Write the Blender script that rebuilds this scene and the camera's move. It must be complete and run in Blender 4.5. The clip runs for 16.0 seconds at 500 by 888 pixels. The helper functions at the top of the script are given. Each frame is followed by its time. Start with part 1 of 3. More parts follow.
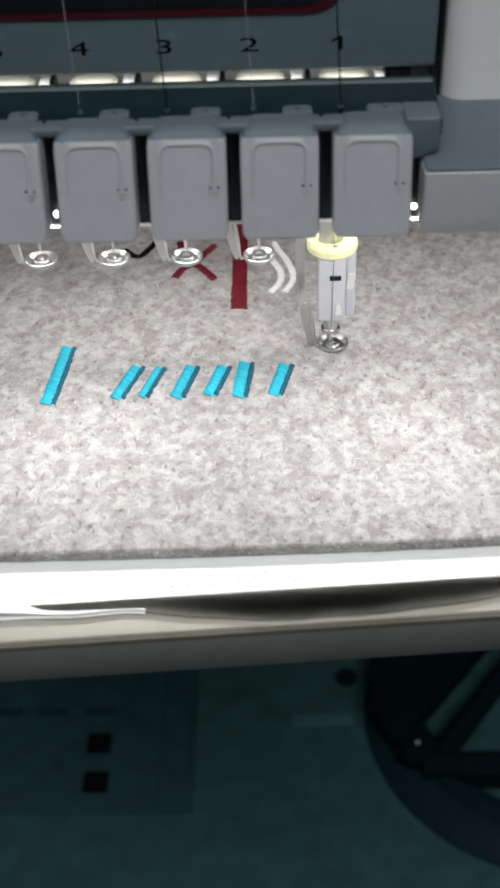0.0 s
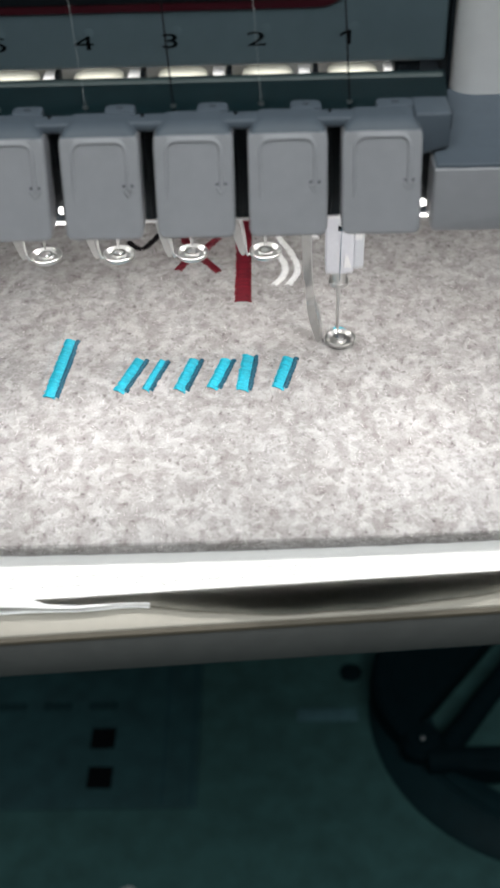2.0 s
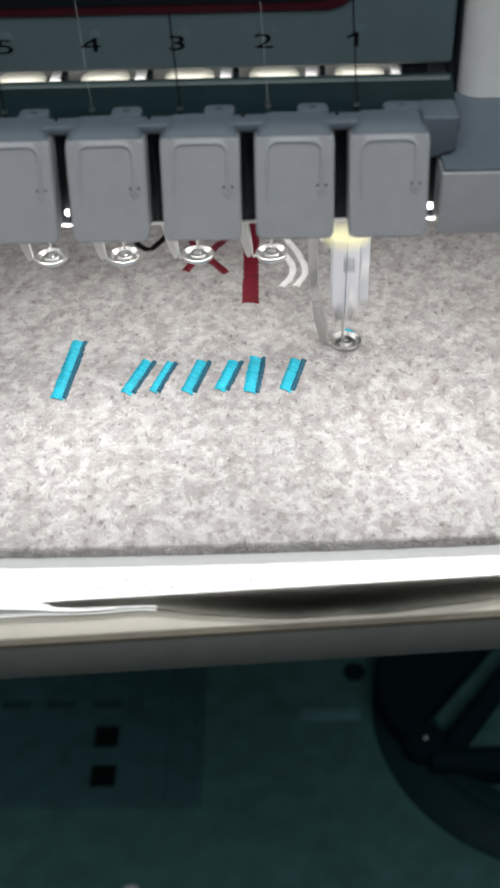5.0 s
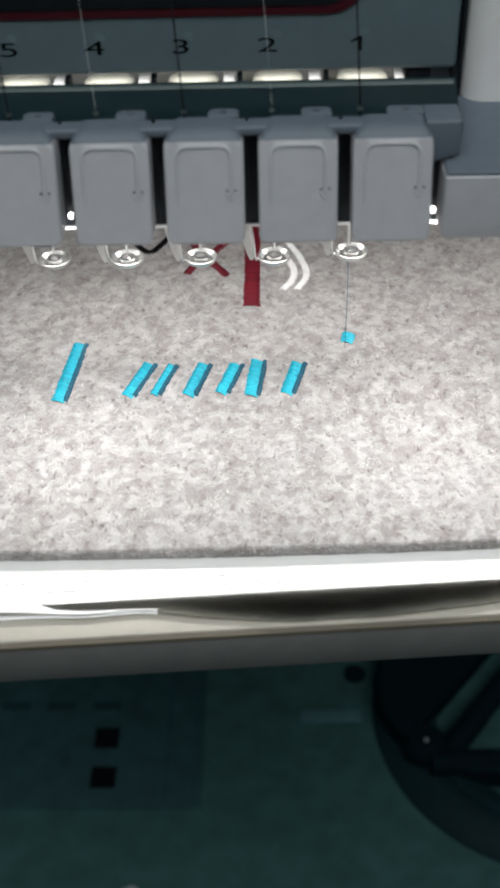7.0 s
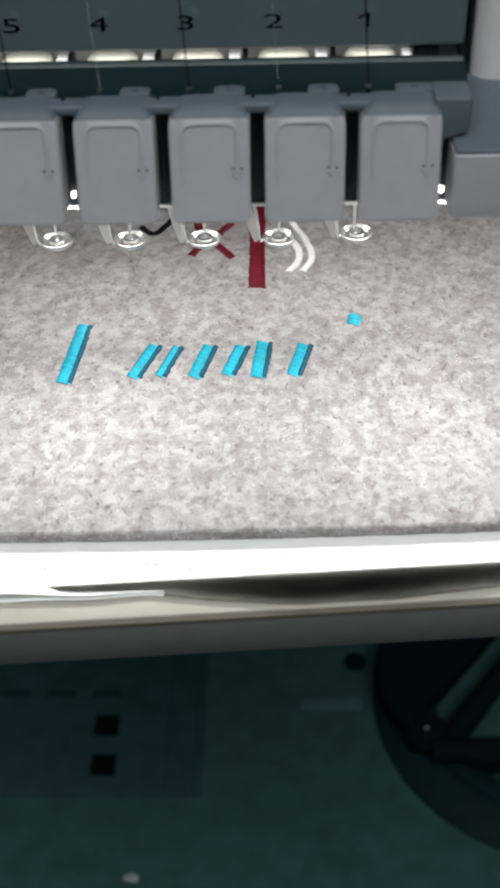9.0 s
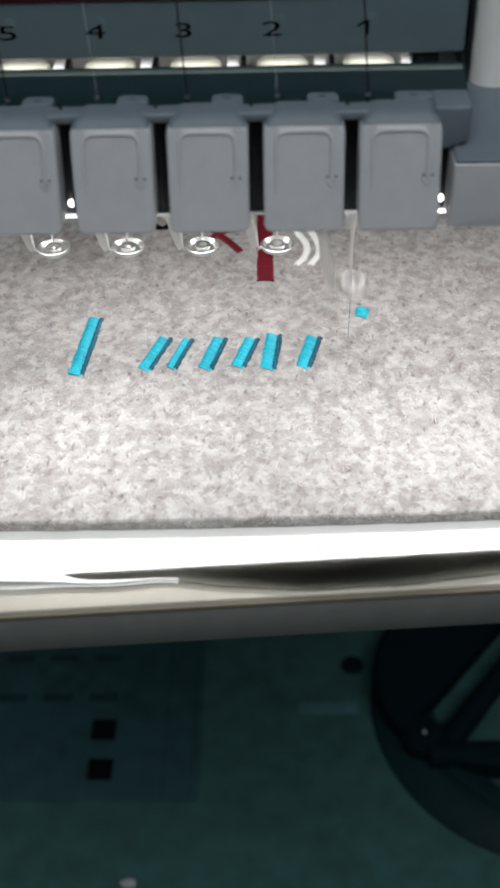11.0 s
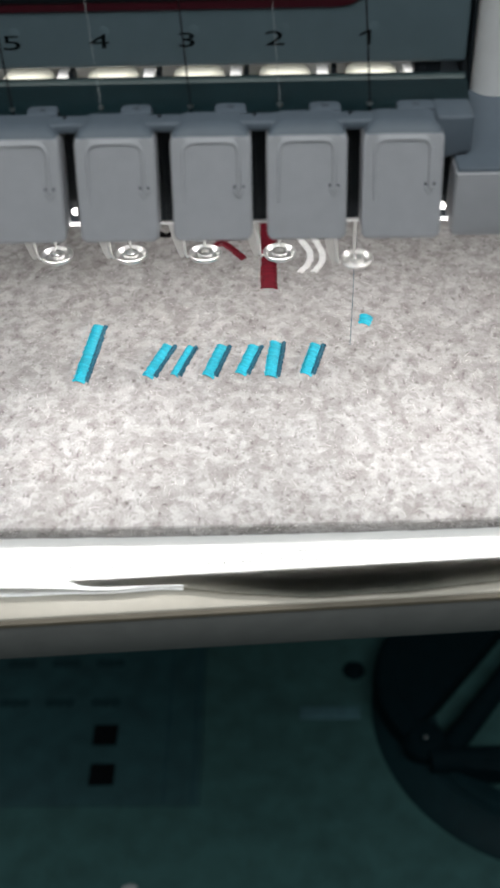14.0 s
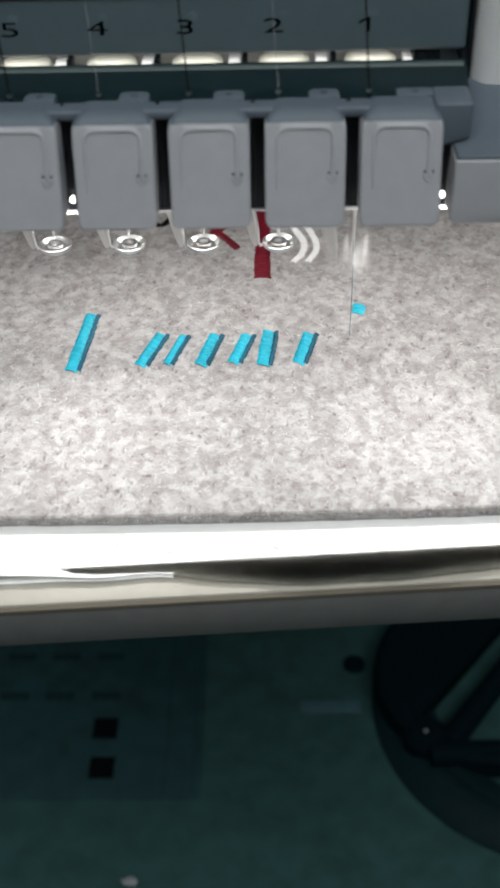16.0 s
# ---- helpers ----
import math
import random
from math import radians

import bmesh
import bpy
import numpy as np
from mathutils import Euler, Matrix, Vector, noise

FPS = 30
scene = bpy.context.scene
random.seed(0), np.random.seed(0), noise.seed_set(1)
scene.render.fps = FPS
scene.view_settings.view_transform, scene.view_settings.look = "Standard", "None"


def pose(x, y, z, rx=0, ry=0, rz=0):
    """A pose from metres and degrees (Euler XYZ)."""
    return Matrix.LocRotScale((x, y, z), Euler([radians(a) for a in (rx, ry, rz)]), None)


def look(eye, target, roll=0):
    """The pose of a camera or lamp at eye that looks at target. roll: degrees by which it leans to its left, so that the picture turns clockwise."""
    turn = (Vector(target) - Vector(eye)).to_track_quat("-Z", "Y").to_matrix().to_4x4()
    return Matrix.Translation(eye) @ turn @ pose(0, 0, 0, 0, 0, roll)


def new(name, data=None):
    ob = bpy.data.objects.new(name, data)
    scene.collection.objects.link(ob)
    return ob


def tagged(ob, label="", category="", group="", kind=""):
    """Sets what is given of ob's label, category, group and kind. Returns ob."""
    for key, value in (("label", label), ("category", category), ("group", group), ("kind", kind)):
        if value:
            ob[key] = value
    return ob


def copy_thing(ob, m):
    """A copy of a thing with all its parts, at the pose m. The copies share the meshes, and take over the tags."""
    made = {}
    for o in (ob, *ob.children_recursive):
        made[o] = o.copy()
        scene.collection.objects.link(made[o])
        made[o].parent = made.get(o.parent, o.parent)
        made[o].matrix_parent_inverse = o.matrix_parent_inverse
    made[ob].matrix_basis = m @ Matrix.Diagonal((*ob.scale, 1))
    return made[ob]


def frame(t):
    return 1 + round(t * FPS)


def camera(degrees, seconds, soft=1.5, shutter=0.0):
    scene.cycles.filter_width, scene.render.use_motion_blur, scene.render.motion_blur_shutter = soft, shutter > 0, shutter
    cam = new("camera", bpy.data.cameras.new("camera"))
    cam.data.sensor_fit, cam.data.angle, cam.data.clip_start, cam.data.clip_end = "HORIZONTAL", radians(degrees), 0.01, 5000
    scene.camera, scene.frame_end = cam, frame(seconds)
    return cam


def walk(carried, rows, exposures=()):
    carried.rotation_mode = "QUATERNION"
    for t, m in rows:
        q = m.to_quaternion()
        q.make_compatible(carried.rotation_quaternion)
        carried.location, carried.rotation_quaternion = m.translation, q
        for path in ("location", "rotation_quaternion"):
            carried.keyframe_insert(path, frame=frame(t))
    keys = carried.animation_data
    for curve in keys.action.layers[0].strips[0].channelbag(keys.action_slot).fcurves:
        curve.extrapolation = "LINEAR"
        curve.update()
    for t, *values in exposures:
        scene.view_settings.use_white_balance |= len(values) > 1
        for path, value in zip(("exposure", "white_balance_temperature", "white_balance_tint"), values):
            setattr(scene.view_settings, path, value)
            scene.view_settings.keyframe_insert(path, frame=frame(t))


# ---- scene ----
cam = camera(25.0, 16.0, soft=3.0, shutter=0.7)
# a small wide-open lens, focused on the stitching
cam.data.dof.use_dof, cam.data.dof.focus_distance, cam.data.dof.aperture_fstop = True, 0.268, 30.0
# seconds, eye in millimetres, pitch, roll, yaw in degrees
PATH = [
    (0.0, -24.34, -190.18, 160.49, -39.349, 1.519, 0.201),
    (0.5, -24.68, -189.23, 161.37, -39.389, 1.416, 0.146),
    (1.0, -25.93, -188.33, 161.43, -39.541, 1.387, 0.274),
    (1.5, -25.74, -187.13, 160.87, -39.665, 1.521, 0.263),
    (2.0, -25.31, -187.47, 160.16, -39.762, 1.606, 0.287),
    (2.5, -25.28, -188.27, 159.99, -39.797, 1.571, 0.378),
    (3.0, -25.73, -188.03, 159.40, -39.800, 1.645, 0.384),
    (3.5, -25.42, -187.10, 160.19, -39.910, 1.552, 0.526),
    (4.0, -25.42, -186.29, 161.23, -39.948, 1.541, 0.571),
    (6.5, -26.11, -186.88, 160.43, -39.861, 1.556, 0.590),
    (7.0, -26.17, -186.41, 161.45, -39.869, 1.445, 0.663),
    (7.5, -26.22, -186.05, 161.94, -39.736, 1.404, 0.665),
    (8.0, -26.00, -185.66, 160.97, -39.942, 1.464, 0.551),
    (8.5, -25.78, -186.73, 159.81, -40.149, 1.475, 0.649),
    (9.0, -27.56, -185.45, 158.75, -40.375, 1.313, 0.663),
    (11.5, -28.08, -183.00, 159.86, -40.417, 1.218, 0.467),
    (12.0, -27.61, -184.67, 160.17, -40.176, 1.333, 0.627),
    (12.5, -28.19, -184.80, 159.46, -40.255, 1.305, 0.650),
    (13.0, -28.25, -183.93, 159.72, -40.441, 1.175, 0.679),
    (13.5, -29.10, -183.82, 160.59, -40.229, 1.161, 0.627),
    (14.0, -28.52, -183.47, 160.45, -40.184, 1.249, 0.484),
    (14.5, -27.89, -183.54, 159.93, -40.194, 1.242, 0.430),
    (15.0, -27.88, -183.82, 159.65, -40.281, 1.273, 0.522),
    (15.5, -27.57, -184.01, 158.90, -40.329, 1.281, 0.603),
    (16.0, -27.85, -183.75, 159.01, -40.393, 1.245, 0.606),
]
walk(cam, [(t, pose(x / 1000, y / 1000, z / 1000, 90 + p, r, yaw)) for t, x, y, z, p, r, yaw in PATH])

# ---- light: LEDs under the covers, two added fill strips, an unseen room lamp ----
world = bpy.data.worlds.new("world")
world.use_nodes = True
world.node_tree.nodes["Background"].inputs[0].default_value = (0.55, 0.75, 0.85, 1)
world.node_tree.nodes["Background"].inputs[1].default_value = 0.05
scene.world = world
scene.view_settings.exposure = 0.0


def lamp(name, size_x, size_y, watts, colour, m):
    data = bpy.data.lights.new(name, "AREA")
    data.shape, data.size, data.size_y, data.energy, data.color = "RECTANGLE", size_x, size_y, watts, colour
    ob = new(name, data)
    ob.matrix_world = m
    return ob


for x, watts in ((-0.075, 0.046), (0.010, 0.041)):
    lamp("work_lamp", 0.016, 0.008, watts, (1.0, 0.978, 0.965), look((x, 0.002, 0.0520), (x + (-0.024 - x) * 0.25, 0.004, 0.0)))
# fill strip added to lift the back of the felt
lamp("felt_fill", 0.190, 0.012, 0.068, (1.0, 0.975, 0.95), look((-0.010, 0.053, 0.0575), (-0.010, 0.057, 0.0)))
# unseen strip added inside the head to brighten the wheels
lamp("wheel_fill", 0.110, 0.004, 0.0034, (1.0, 0.98, 0.95), look((-0.045, 0.0315, 0.0748), (-0.045, 0.040, 0.066)))
lamp("room_lamp", 1.8, 1.1, 25.0, (0.95, 0.99, 1.0), look((0.05, -0.48, 1.22), (-0.02, -0.05, 0.0)))

# ---- materials ----


def material(name, colour, rough=0.5, metal=0.0, vary=0.15, grain=0.0008, bump=0.1, bump_scale=0.0005, coat=0.0, spec=0.5, island=0.0):
    """A surface whose colour drifts at two scales and whose relief is a fine noise. Sizes in metres."""
    mat = bpy.data.materials.new(name)
    mat.use_nodes = True
    nt = mat.node_tree
    bsdf = nt.nodes["Principled BSDF"]
    bsdf.inputs["Roughness"].default_value = rough
    bsdf.inputs["Metallic"].default_value = metal
    bsdf.inputs["Coat Weight"].default_value = coat
    bsdf.inputs["Specular IOR Level"].default_value = spec
    where = nt.nodes.new("ShaderNodeTexCoord")
    fine, wide = nt.nodes.new("ShaderNodeTexNoise"), nt.nodes.new("ShaderNodeTexNoise")
    fine.inputs["Scale"].default_value, wide.inputs["Scale"].default_value = 1 / grain, 1 / (grain * 14)
    fine.inputs["Detail"].default_value, wide.inputs["Detail"].default_value = 4, 3
    nt.links.new(where.outputs["Object"], fine.inputs["Vector"])
    nt.links.new(where.outputs["Object"], wide.inputs["Vector"])
    add = nt.nodes.new("ShaderNodeMath")
    add.operation = "ADD"
    nt.links.new(fine.outputs["Fac"], add.inputs[0])
    nt.links.new(wide.outputs["Fac"], add.inputs[1])
    ramp = nt.nodes.new("ShaderNodeValToRGB")
    ramp.color_ramp.elements[0].position, ramp.color_ramp.elements[1].position = 0.36, 0.64
    lo, hi = 1 - vary, 1 + vary
    ramp.color_ramp.elements[0].color = (colour[0] * lo, colour[1] * lo, colour[2] * lo, 1)
    ramp.color_ramp.elements[1].color = (min(colour[0] * hi, 1), min(colour[1] * hi, 1), min(colour[2] * hi, 1), 1)
    half = nt.nodes.new("ShaderNodeMath")
    half.operation, half.inputs[1].default_value = "MULTIPLY", 0.5
    nt.links.new(add.outputs[0], half.inputs[0])
    nt.links.new(half.outputs[0], ramp.inputs["Fac"])
    out = ramp.outputs["Color"]
    if island:
        geo, hsv = nt.nodes.new("ShaderNodeNewGeometry"), nt.nodes.new("ShaderNodeHueSaturation")
        rng = nt.nodes.new("ShaderNodeMapRange")
        rng.inputs["To Min"].default_value, rng.inputs["To Max"].default_value = 1 - island, 1 + island
        nt.links.new(geo.outputs["Random Per Island"], rng.inputs["Value"])
        nt.links.new(rng.outputs["Result"], hsv.inputs["Value"])
        nt.links.new(out, hsv.inputs["Color"])
        out = hsv.outputs["Color"]
    nt.links.new(out, bsdf.inputs["Base Color"])
    if bump:
        relief = nt.nodes.new("ShaderNodeTexNoise")
        relief.inputs["Scale"].default_value, relief.inputs["Detail"].default_value = 1 / bump_scale, 3
        nt.links.new(where.outputs["Object"], relief.inputs["Vector"])
        node = nt.nodes.new("ShaderNodeBump")
        node.inputs["Strength"].default_value, node.inputs["Distance"].default_value = bump, bump_scale * 0.4
        nt.links.new(relief.outputs["Fac"], node.inputs["Height"])
        nt.links.new(node.outputs["Normal"], bsdf.inputs["Normal"])
    return mat


def felt_material():
    """Pressed wool: grey-pink flecks of three sizes, single dark fibres, a nappy relief."""
    mat = bpy.data.materials.new("grey_felt")
    mat.use_nodes = True
    nt = mat.node_tree
    bsdf = nt.nodes["Principled BSDF"]
    bsdf.inputs["Roughness"].default_value = 0.95
    bsdf.inputs["Specular IOR Level"].default_value = 0.1
    bsdf.inputs["Sheen Weight"].default_value = 0.15
    where = nt.nodes.new("ShaderNodeTexCoord")

    def noise_at(scale, detail, rough, distort, stretch=(1, 1, 1), turn=0.0):
        mp = nt.nodes.new("ShaderNodeMapping")
        mp.inputs["Scale"].default_value, mp.inputs["Rotation"].default_value = stretch, (0, 0, turn)
        n = nt.nodes.new("ShaderNodeTexNoise")
        n.inputs["Scale"].default_value, n.inputs["Detail"].default_value = scale, detail
        n.inputs["Roughness"].default_value, n.inputs["Distortion"].default_value = rough, distort
        nt.links.new(where.outputs["Object"], mp.inputs["Vector"])
        nt.links.new(mp.outputs["Vector"], n.inputs["Vector"])
        return n.outputs["Fac"]

    def ramp(fac, *stops):
        r = nt.nodes.new("ShaderNodeValToRGB")
        els = r.color_ramp.elements
        while len(els) < len(stops):
            els.new(0.5)
        for e, (p, c) in zip(els, stops):
            e.position, e.color = p, (*c, 1)
        nt.links.new(fac, r.inputs["Fac"])
        return r.outputs["Color"]

    def mix(kind, fac, a, b):
        m = nt.nodes.new("ShaderNodeMixRGB")
        m.blend_type, m.inputs["Fac"].default_value = kind, fac
        nt.links.new(a, m.inputs[1])
        nt.links.new(b, m.inputs[2])
        return m.outputs[0]

    def flakes(scale, warp, low, high):
        """Patches of wool, each of its own lightness, with ragged borders."""
        n = nt.nodes.new("ShaderNodeTexNoise")
        n.inputs["Scale"].default_value, n.inputs["Detail"].default_value = scale * 1.7, 3
        nt.links.new(where.outputs["Object"], n.inputs["Vector"])
        off = nt.nodes.new("ShaderNodeVectorMath")
        off.operation, off.inputs[3].default_value = "SCALE", warp / scale
        nt.links.new(n.outputs["Color"], off.inputs[0])
        both = nt.nodes.new("ShaderNodeVectorMath")
        nt.links.new(where.outputs["Object"], both.inputs[0])
        nt.links.new(off.outputs[0], both.inputs[1])
        v = nt.nodes.new("ShaderNodeTexVoronoi")
        v.feature, v.inputs["Smoothness"].default_value = "SMOOTH_F1", 0.35
        v.inputs["Scale"].default_value = scale
        nt.links.new(both.outputs[0], v.inputs["Vector"])
        grey = nt.nodes.new("ShaderNodeRGBToBW")
        nt.links.new(v.outputs["Color"], grey.inputs[0])
        return ramp(grey.outputs[0], (0.25, low), (0.5, (0.97, 0.965, 0.962)), (0.75, high))

    base = ramp(noise_at(300, 3, 0.6, 0.2, (1, 0.8, 1), 0.25), (0.33, (0.352, 0.339, 0.334)), (0.46, (0.402, 0.394, 0.389)), (0.58, (0.435, 0.43, 0.426)))
    fleck = ramp(noise_at(760, 3, 0.6, 0.3, (1, 0.6, 1), 0.5), (0.30, (0.36, 0.335, 0.325)), (0.43, (1, 1, 1)))
    grit = ramp(noise_at(2100, 2, 0.6, 0.2, (1, 0.6, 1), 0.2), (0.32, (0.72, 0.70, 0.69)), (0.5, (1, 1, 1)), (0.68, (1.1, 1.1, 1.1)))
    cloud = ramp(noise_at(95, 3, 0.5, 0.3, (1, 0.65, 1)), (0.3, (0.88, 0.86, 0.85)), (0.68, (1, 1, 1)))
    col = mix("MULTIPLY", 0.8, base, flakes(360, 1.0, (0.80, 0.785, 0.78), (1.09, 1.09, 1.09)))
    col = mix("MULTIPLY", 0.7, col, flakes(640, 1.0, (0.76, 0.74, 0.73), (1.12, 1.12, 1.12)))
    col = mix("MULTIPLY", 0.75, col, fleck)
    col = mix("MULTIPLY", 0.5, col, grit)
    col = mix("MULTIPLY", 0.9, col, cloud)
    nt.links.new(col, bsdf.inputs["Base Color"])
    node = nt.nodes.new("ShaderNodeBump")
    node.inputs["Strength"].default_value, node.inputs["Distance"].default_value = 0.7, 0.0004
    nt.links.new(noise_at(1500, 4, 0.6, 1.2), node.inputs["Height"])
    nt.links.new(node.outputs["Normal"], bsdf.inputs["Normal"])
    return mat


def glowing(name, colour, strength):
    mat = bpy.data.materials.new(name)
    mat.use_nodes = True
    bsdf = mat.node_tree.nodes["Principled BSDF"]
    bsdf.inputs["Emission Color"].default_value = (*colour, 1)
    bsdf.inputs["Emission Strength"].default_value = strength
    return mat


FELT = felt_material()
COVER = material("grey_plastic", (0.37, 0.375, 0.395), 0.42, vary=0.05, grain=0.003, bump=0.08, bump_scale=0.0003)
# darker slate also puts the shade of upward faces into the colour
RAIL = material("slate_shade_plastic", (0.092, 0.116, 0.142), 0.55, vary=0.06, grain=0.003, bump=0.08, bump_scale=0.0003)
PANEL = material("slate_painted_panel", (0.102, 0.146, 0.164), 0.32, vary=0.07, grain=0.004, bump=0.05, bump_scale=0.0006)
HOUSING = material("silver_grey_plastic", (0.66, 0.66, 0.66), 0.38, vary=0.04, grain=0.004, bump=0.06, bump_scale=0.0005)
DARK = material("black_plastic", (0.007, 0.010, 0.013), 0.45, spec=0.25, vary=0.2, grain=0.003, bump=0.05)
PRINT = material("black_print", (0.0022, 0.0032, 0.004), 0.9, vary=0.1, bump=0.0, spec=0.05)
RED_TRIM = material("dark_red_trim", (0.06, 0.005, 0.011), 0.35, vary=0.12, grain=0.004, bump=0.03)
CHROME = material("polished_steel", (0.64, 0.64, 0.63), 0.33, metal=1.0, vary=0.06, grain=0.0015, bump=0.05, bump_scale=0.0003)
STEEL = material("brushed_steel", (0.55, 0.55, 0.54), 0.33, metal=1.0, vary=0.08, grain=0.001, bump=0.1, bump_scale=0.0002)
CLAMP = material("satin_grey_metal", (0.55, 0.56, 0.60), 0.45, metal=0.15, vary=0.05, grain=0.001, bump=0.1, bump_scale=0.0002)
CREAM = material("cream_rubber", (0.86, 0.84, 0.52), 0.5, vary=0.06, grain=0.002, bump=0.05)
IVORY = material("ivory_plastic", (0.80, 0.785, 0.68), 0.4, vary=0.06, grain=0.002, bump=0.05)
WHITE = material("white_hoop_plastic", (0.85, 0.844, 0.825), 0.45, vary=0.03, grain=0.004, bump=0.05, bump_scale=0.0006)
BEIGE = material("beige_hoop_plastic", (0.41, 0.385, 0.33), 0.5, vary=0.06, grain=0.003, bump=0.1, bump_scale=0.0005)
HOOP_SHADE = material("shaded_hoop_grey", (0.108, 0.111, 0.107), 0.5, vary=0.1, grain=0.004, bump=0.06)
LIP = material("brown_rubber_lip", (0.10, 0.085, 0.06), 0.6, vary=0.1, grain=0.003, bump=0.06)
CHART = material("blue_grey_panel", (0.013, 0.042, 0.047), 0.5, vary=0.3, grain=0.012, bump=0.05, bump_scale=0.001, spec=0.22)
SATIN = material("lightened_crest_grey", (0.045, 0.068, 0.068), 0.5, vary=0.08, grain=0.004, bump=0.05)
BAR = material("dark_teal_plastic", (0.010, 0.032, 0.039), 0.36, vary=0.1, grain=0.004, bump=0.04)
FAINT = material("faint_teal_print", (0.011, 0.037, 0.045), 0.7, vary=0.2, grain=0.012, bump=0.0, spec=0.15)
MARK = material("dark_teal_print", (0.007, 0.021, 0.024), 0.8, vary=0.1, bump=0.0, spec=0.1)
PAPER = material("white_fleece", (0.93, 0.93, 0.92), 0.55, vary=0.04, grain=0.0012, bump=0.25, bump_scale=0.0003)
TABLE = material("dark_teal_laminate", (0.026, 0.068, 0.067), 0.5, vary=0.3, grain=0.012, bump=0.05, bump_scale=0.001, spec=0.22)
TRAY = material("black_moulded_plastic", (0.0018, 0.0075, 0.010), 0.7, vary=0.2, grain=0.006, bump=0.05, spec=0.04)
WALL = material("grey_wall_paint", (0.32, 0.34, 0.34), 0.8, vary=0.06, grain=0.05, bump=0.1, bump_scale=0.004)
CYAN = material("turquoise_thread", (0.010, 0.37, 0.49), 0.5, vary=0.22, grain=0.0006, bump=0.3, bump_scale=0.00012, island=0.2)
TEAL = material("dark_teal_thread", (0.006, 0.085, 0.135), 0.5, vary=0.22, grain=0.0006, bump=0.3, bump_scale=0.00012, island=0.35)
GLAZE = material("cloudy_plastic", (0.50, 0.52, 0.55), 0.35, vary=0.05, grain=0.001, bump=0.05)
WINE = material("dark_red_thread", (0.13, 0.006, 0.015), 0.42, vary=0.2, grain=0.0006, bump=0.3, bump_scale=0.00012, island=0.35)
SNOW = material("white_thread", (0.84, 0.84, 0.84), 0.4, vary=0.06, grain=0.0006, bump=0.3, bump_scale=0.00012, island=0.12)
BLACK = material("black_thread", (0.008, 0.007, 0.008), 0.8, spec=0.05, vary=0.2, grain=0.0006, bump=0.3, bump_scale=0.00012, island=0.3)
PALE = material("pale_grey_thread", (0.27, 0.29, 0.29), 0.45, vary=0.1, grain=0.0006, bump=0.2, bump_scale=0.00012)
FIBRE = material("wool_fibres", (0.58, 0.55, 0.54), 0.9, vary=0.1, bump=0.0, spec=0.1, island=0.45)
RIM = material("dark_teal_moulding", (0.003, 0.0145, 0.018), 0.65, vary=0.2, grain=0.006, bump=0.05, spec=0.12)
LED = glowing("led_light", (1.0, 0.98, 0.95), 5.0)

# ---- mesh helpers; all sizes in millimetres ----


def part(name, bm, mat, parent=None, label="", smooth=30):
    """Link a bmesh as one mesh object under a thing or a part."""
    bmesh.ops.recalc_face_normals(bm, faces=bm.faces)
    for v in bm.verts:
        v.co *= 0.001
    mesh = bpy.data.meshes.new(name)
    bm.to_mesh(mesh)
    bm.free()
    mesh.materials.append(mat)
    if smooth:
        mesh.shade_smooth()
        mesh.set_sharp_from_angle(angle=radians(smooth))
    ob = new(name, mesh)
    ob.parent = parent
    if label:
        tagged(ob, label)
    return ob


def box(bm, x0, x1, y0, y1, z0, z1, bevel=0.0, seg=2):
    made = bmesh.ops.create_cube(bm, size=1)["verts"]
    for v in made:
        v.co = Vector(((x0 + x1) / 2 + v.co.x * (x1 - x0), (y0 + y1) / 2 + v.co.y * (y1 - y0), (z0 + z1) / 2 + v.co.z * (z1 - z0)))
    if bevel:
        edges = list({e for v in made for e in v.link_edges})
        bmesh.ops.bevel(bm, geom=edges, offset=bevel, segments=seg, affect="EDGES", profile=0.5, clamp_overlap=True)
    return bm


def tube(bm, pts, radius, seg=8, cap=True, ref=None):
    """A round rod along points; radius may be a list; ref keeps the frame from turning."""
    pts = [Vector(p) for p in pts]
    rings = []
    for i, p in enumerate(pts):
        way = (pts[min(i + 1, len(pts) - 1)] - pts[max(i - 1, 0)]).normalized()
        side = way.cross(Vector(ref) if ref else Vector((0, 0, 1)) if abs(way.z) < 0.9 else Vector((1, 0, 0))).normalized()
        up = side.cross(way)
        r = radius[i] if isinstance(radius, (list, tuple)) else radius
        rings.append([bm.verts.new(p + (side * math.cos(a) + up * math.sin(a)) * r) for a in (2 * math.pi * k / seg for k in range(seg))])
    for a, b in zip(rings, rings[1:]):
        for k in range(seg):
            bm.faces.new((a[k], a[(k + 1) % seg], b[(k + 1) % seg], b[k]))
    if cap:
        bm.faces.new(rings[0][::-1])
        bm.faces.new(rings[-1])
    return bm


def lathe(bm, profile, cx=0.0, cy=0.0, seg=32):
    """Turn a closed profile of (radius, height) about an upright axis."""
    rings = [[bm.verts.new((cx + r * math.cos(a), cy + r * math.sin(a), z)) for a in (2 * math.pi * k / seg for k in range(seg))] for r, z in profile]
    for a, b in zip(rings, rings[1:] + rings[:1]):
        for k in range(seg):
            bm.faces.new((a[k], a[(k + 1) % seg], b[(k + 1) % seg], b[k]))
    return bm


def ribbon(bm, rows):
    """Skin equal rows of points into one sheet."""
    vs = [[bm.verts.new(p) for p in row] for row in rows]
    for a, b in zip(vs, vs[1:]):
        for k in range(len(a) - 1):
            bm.faces.new((a[k], a[k + 1], b[k + 1], b[k]))
    return vs


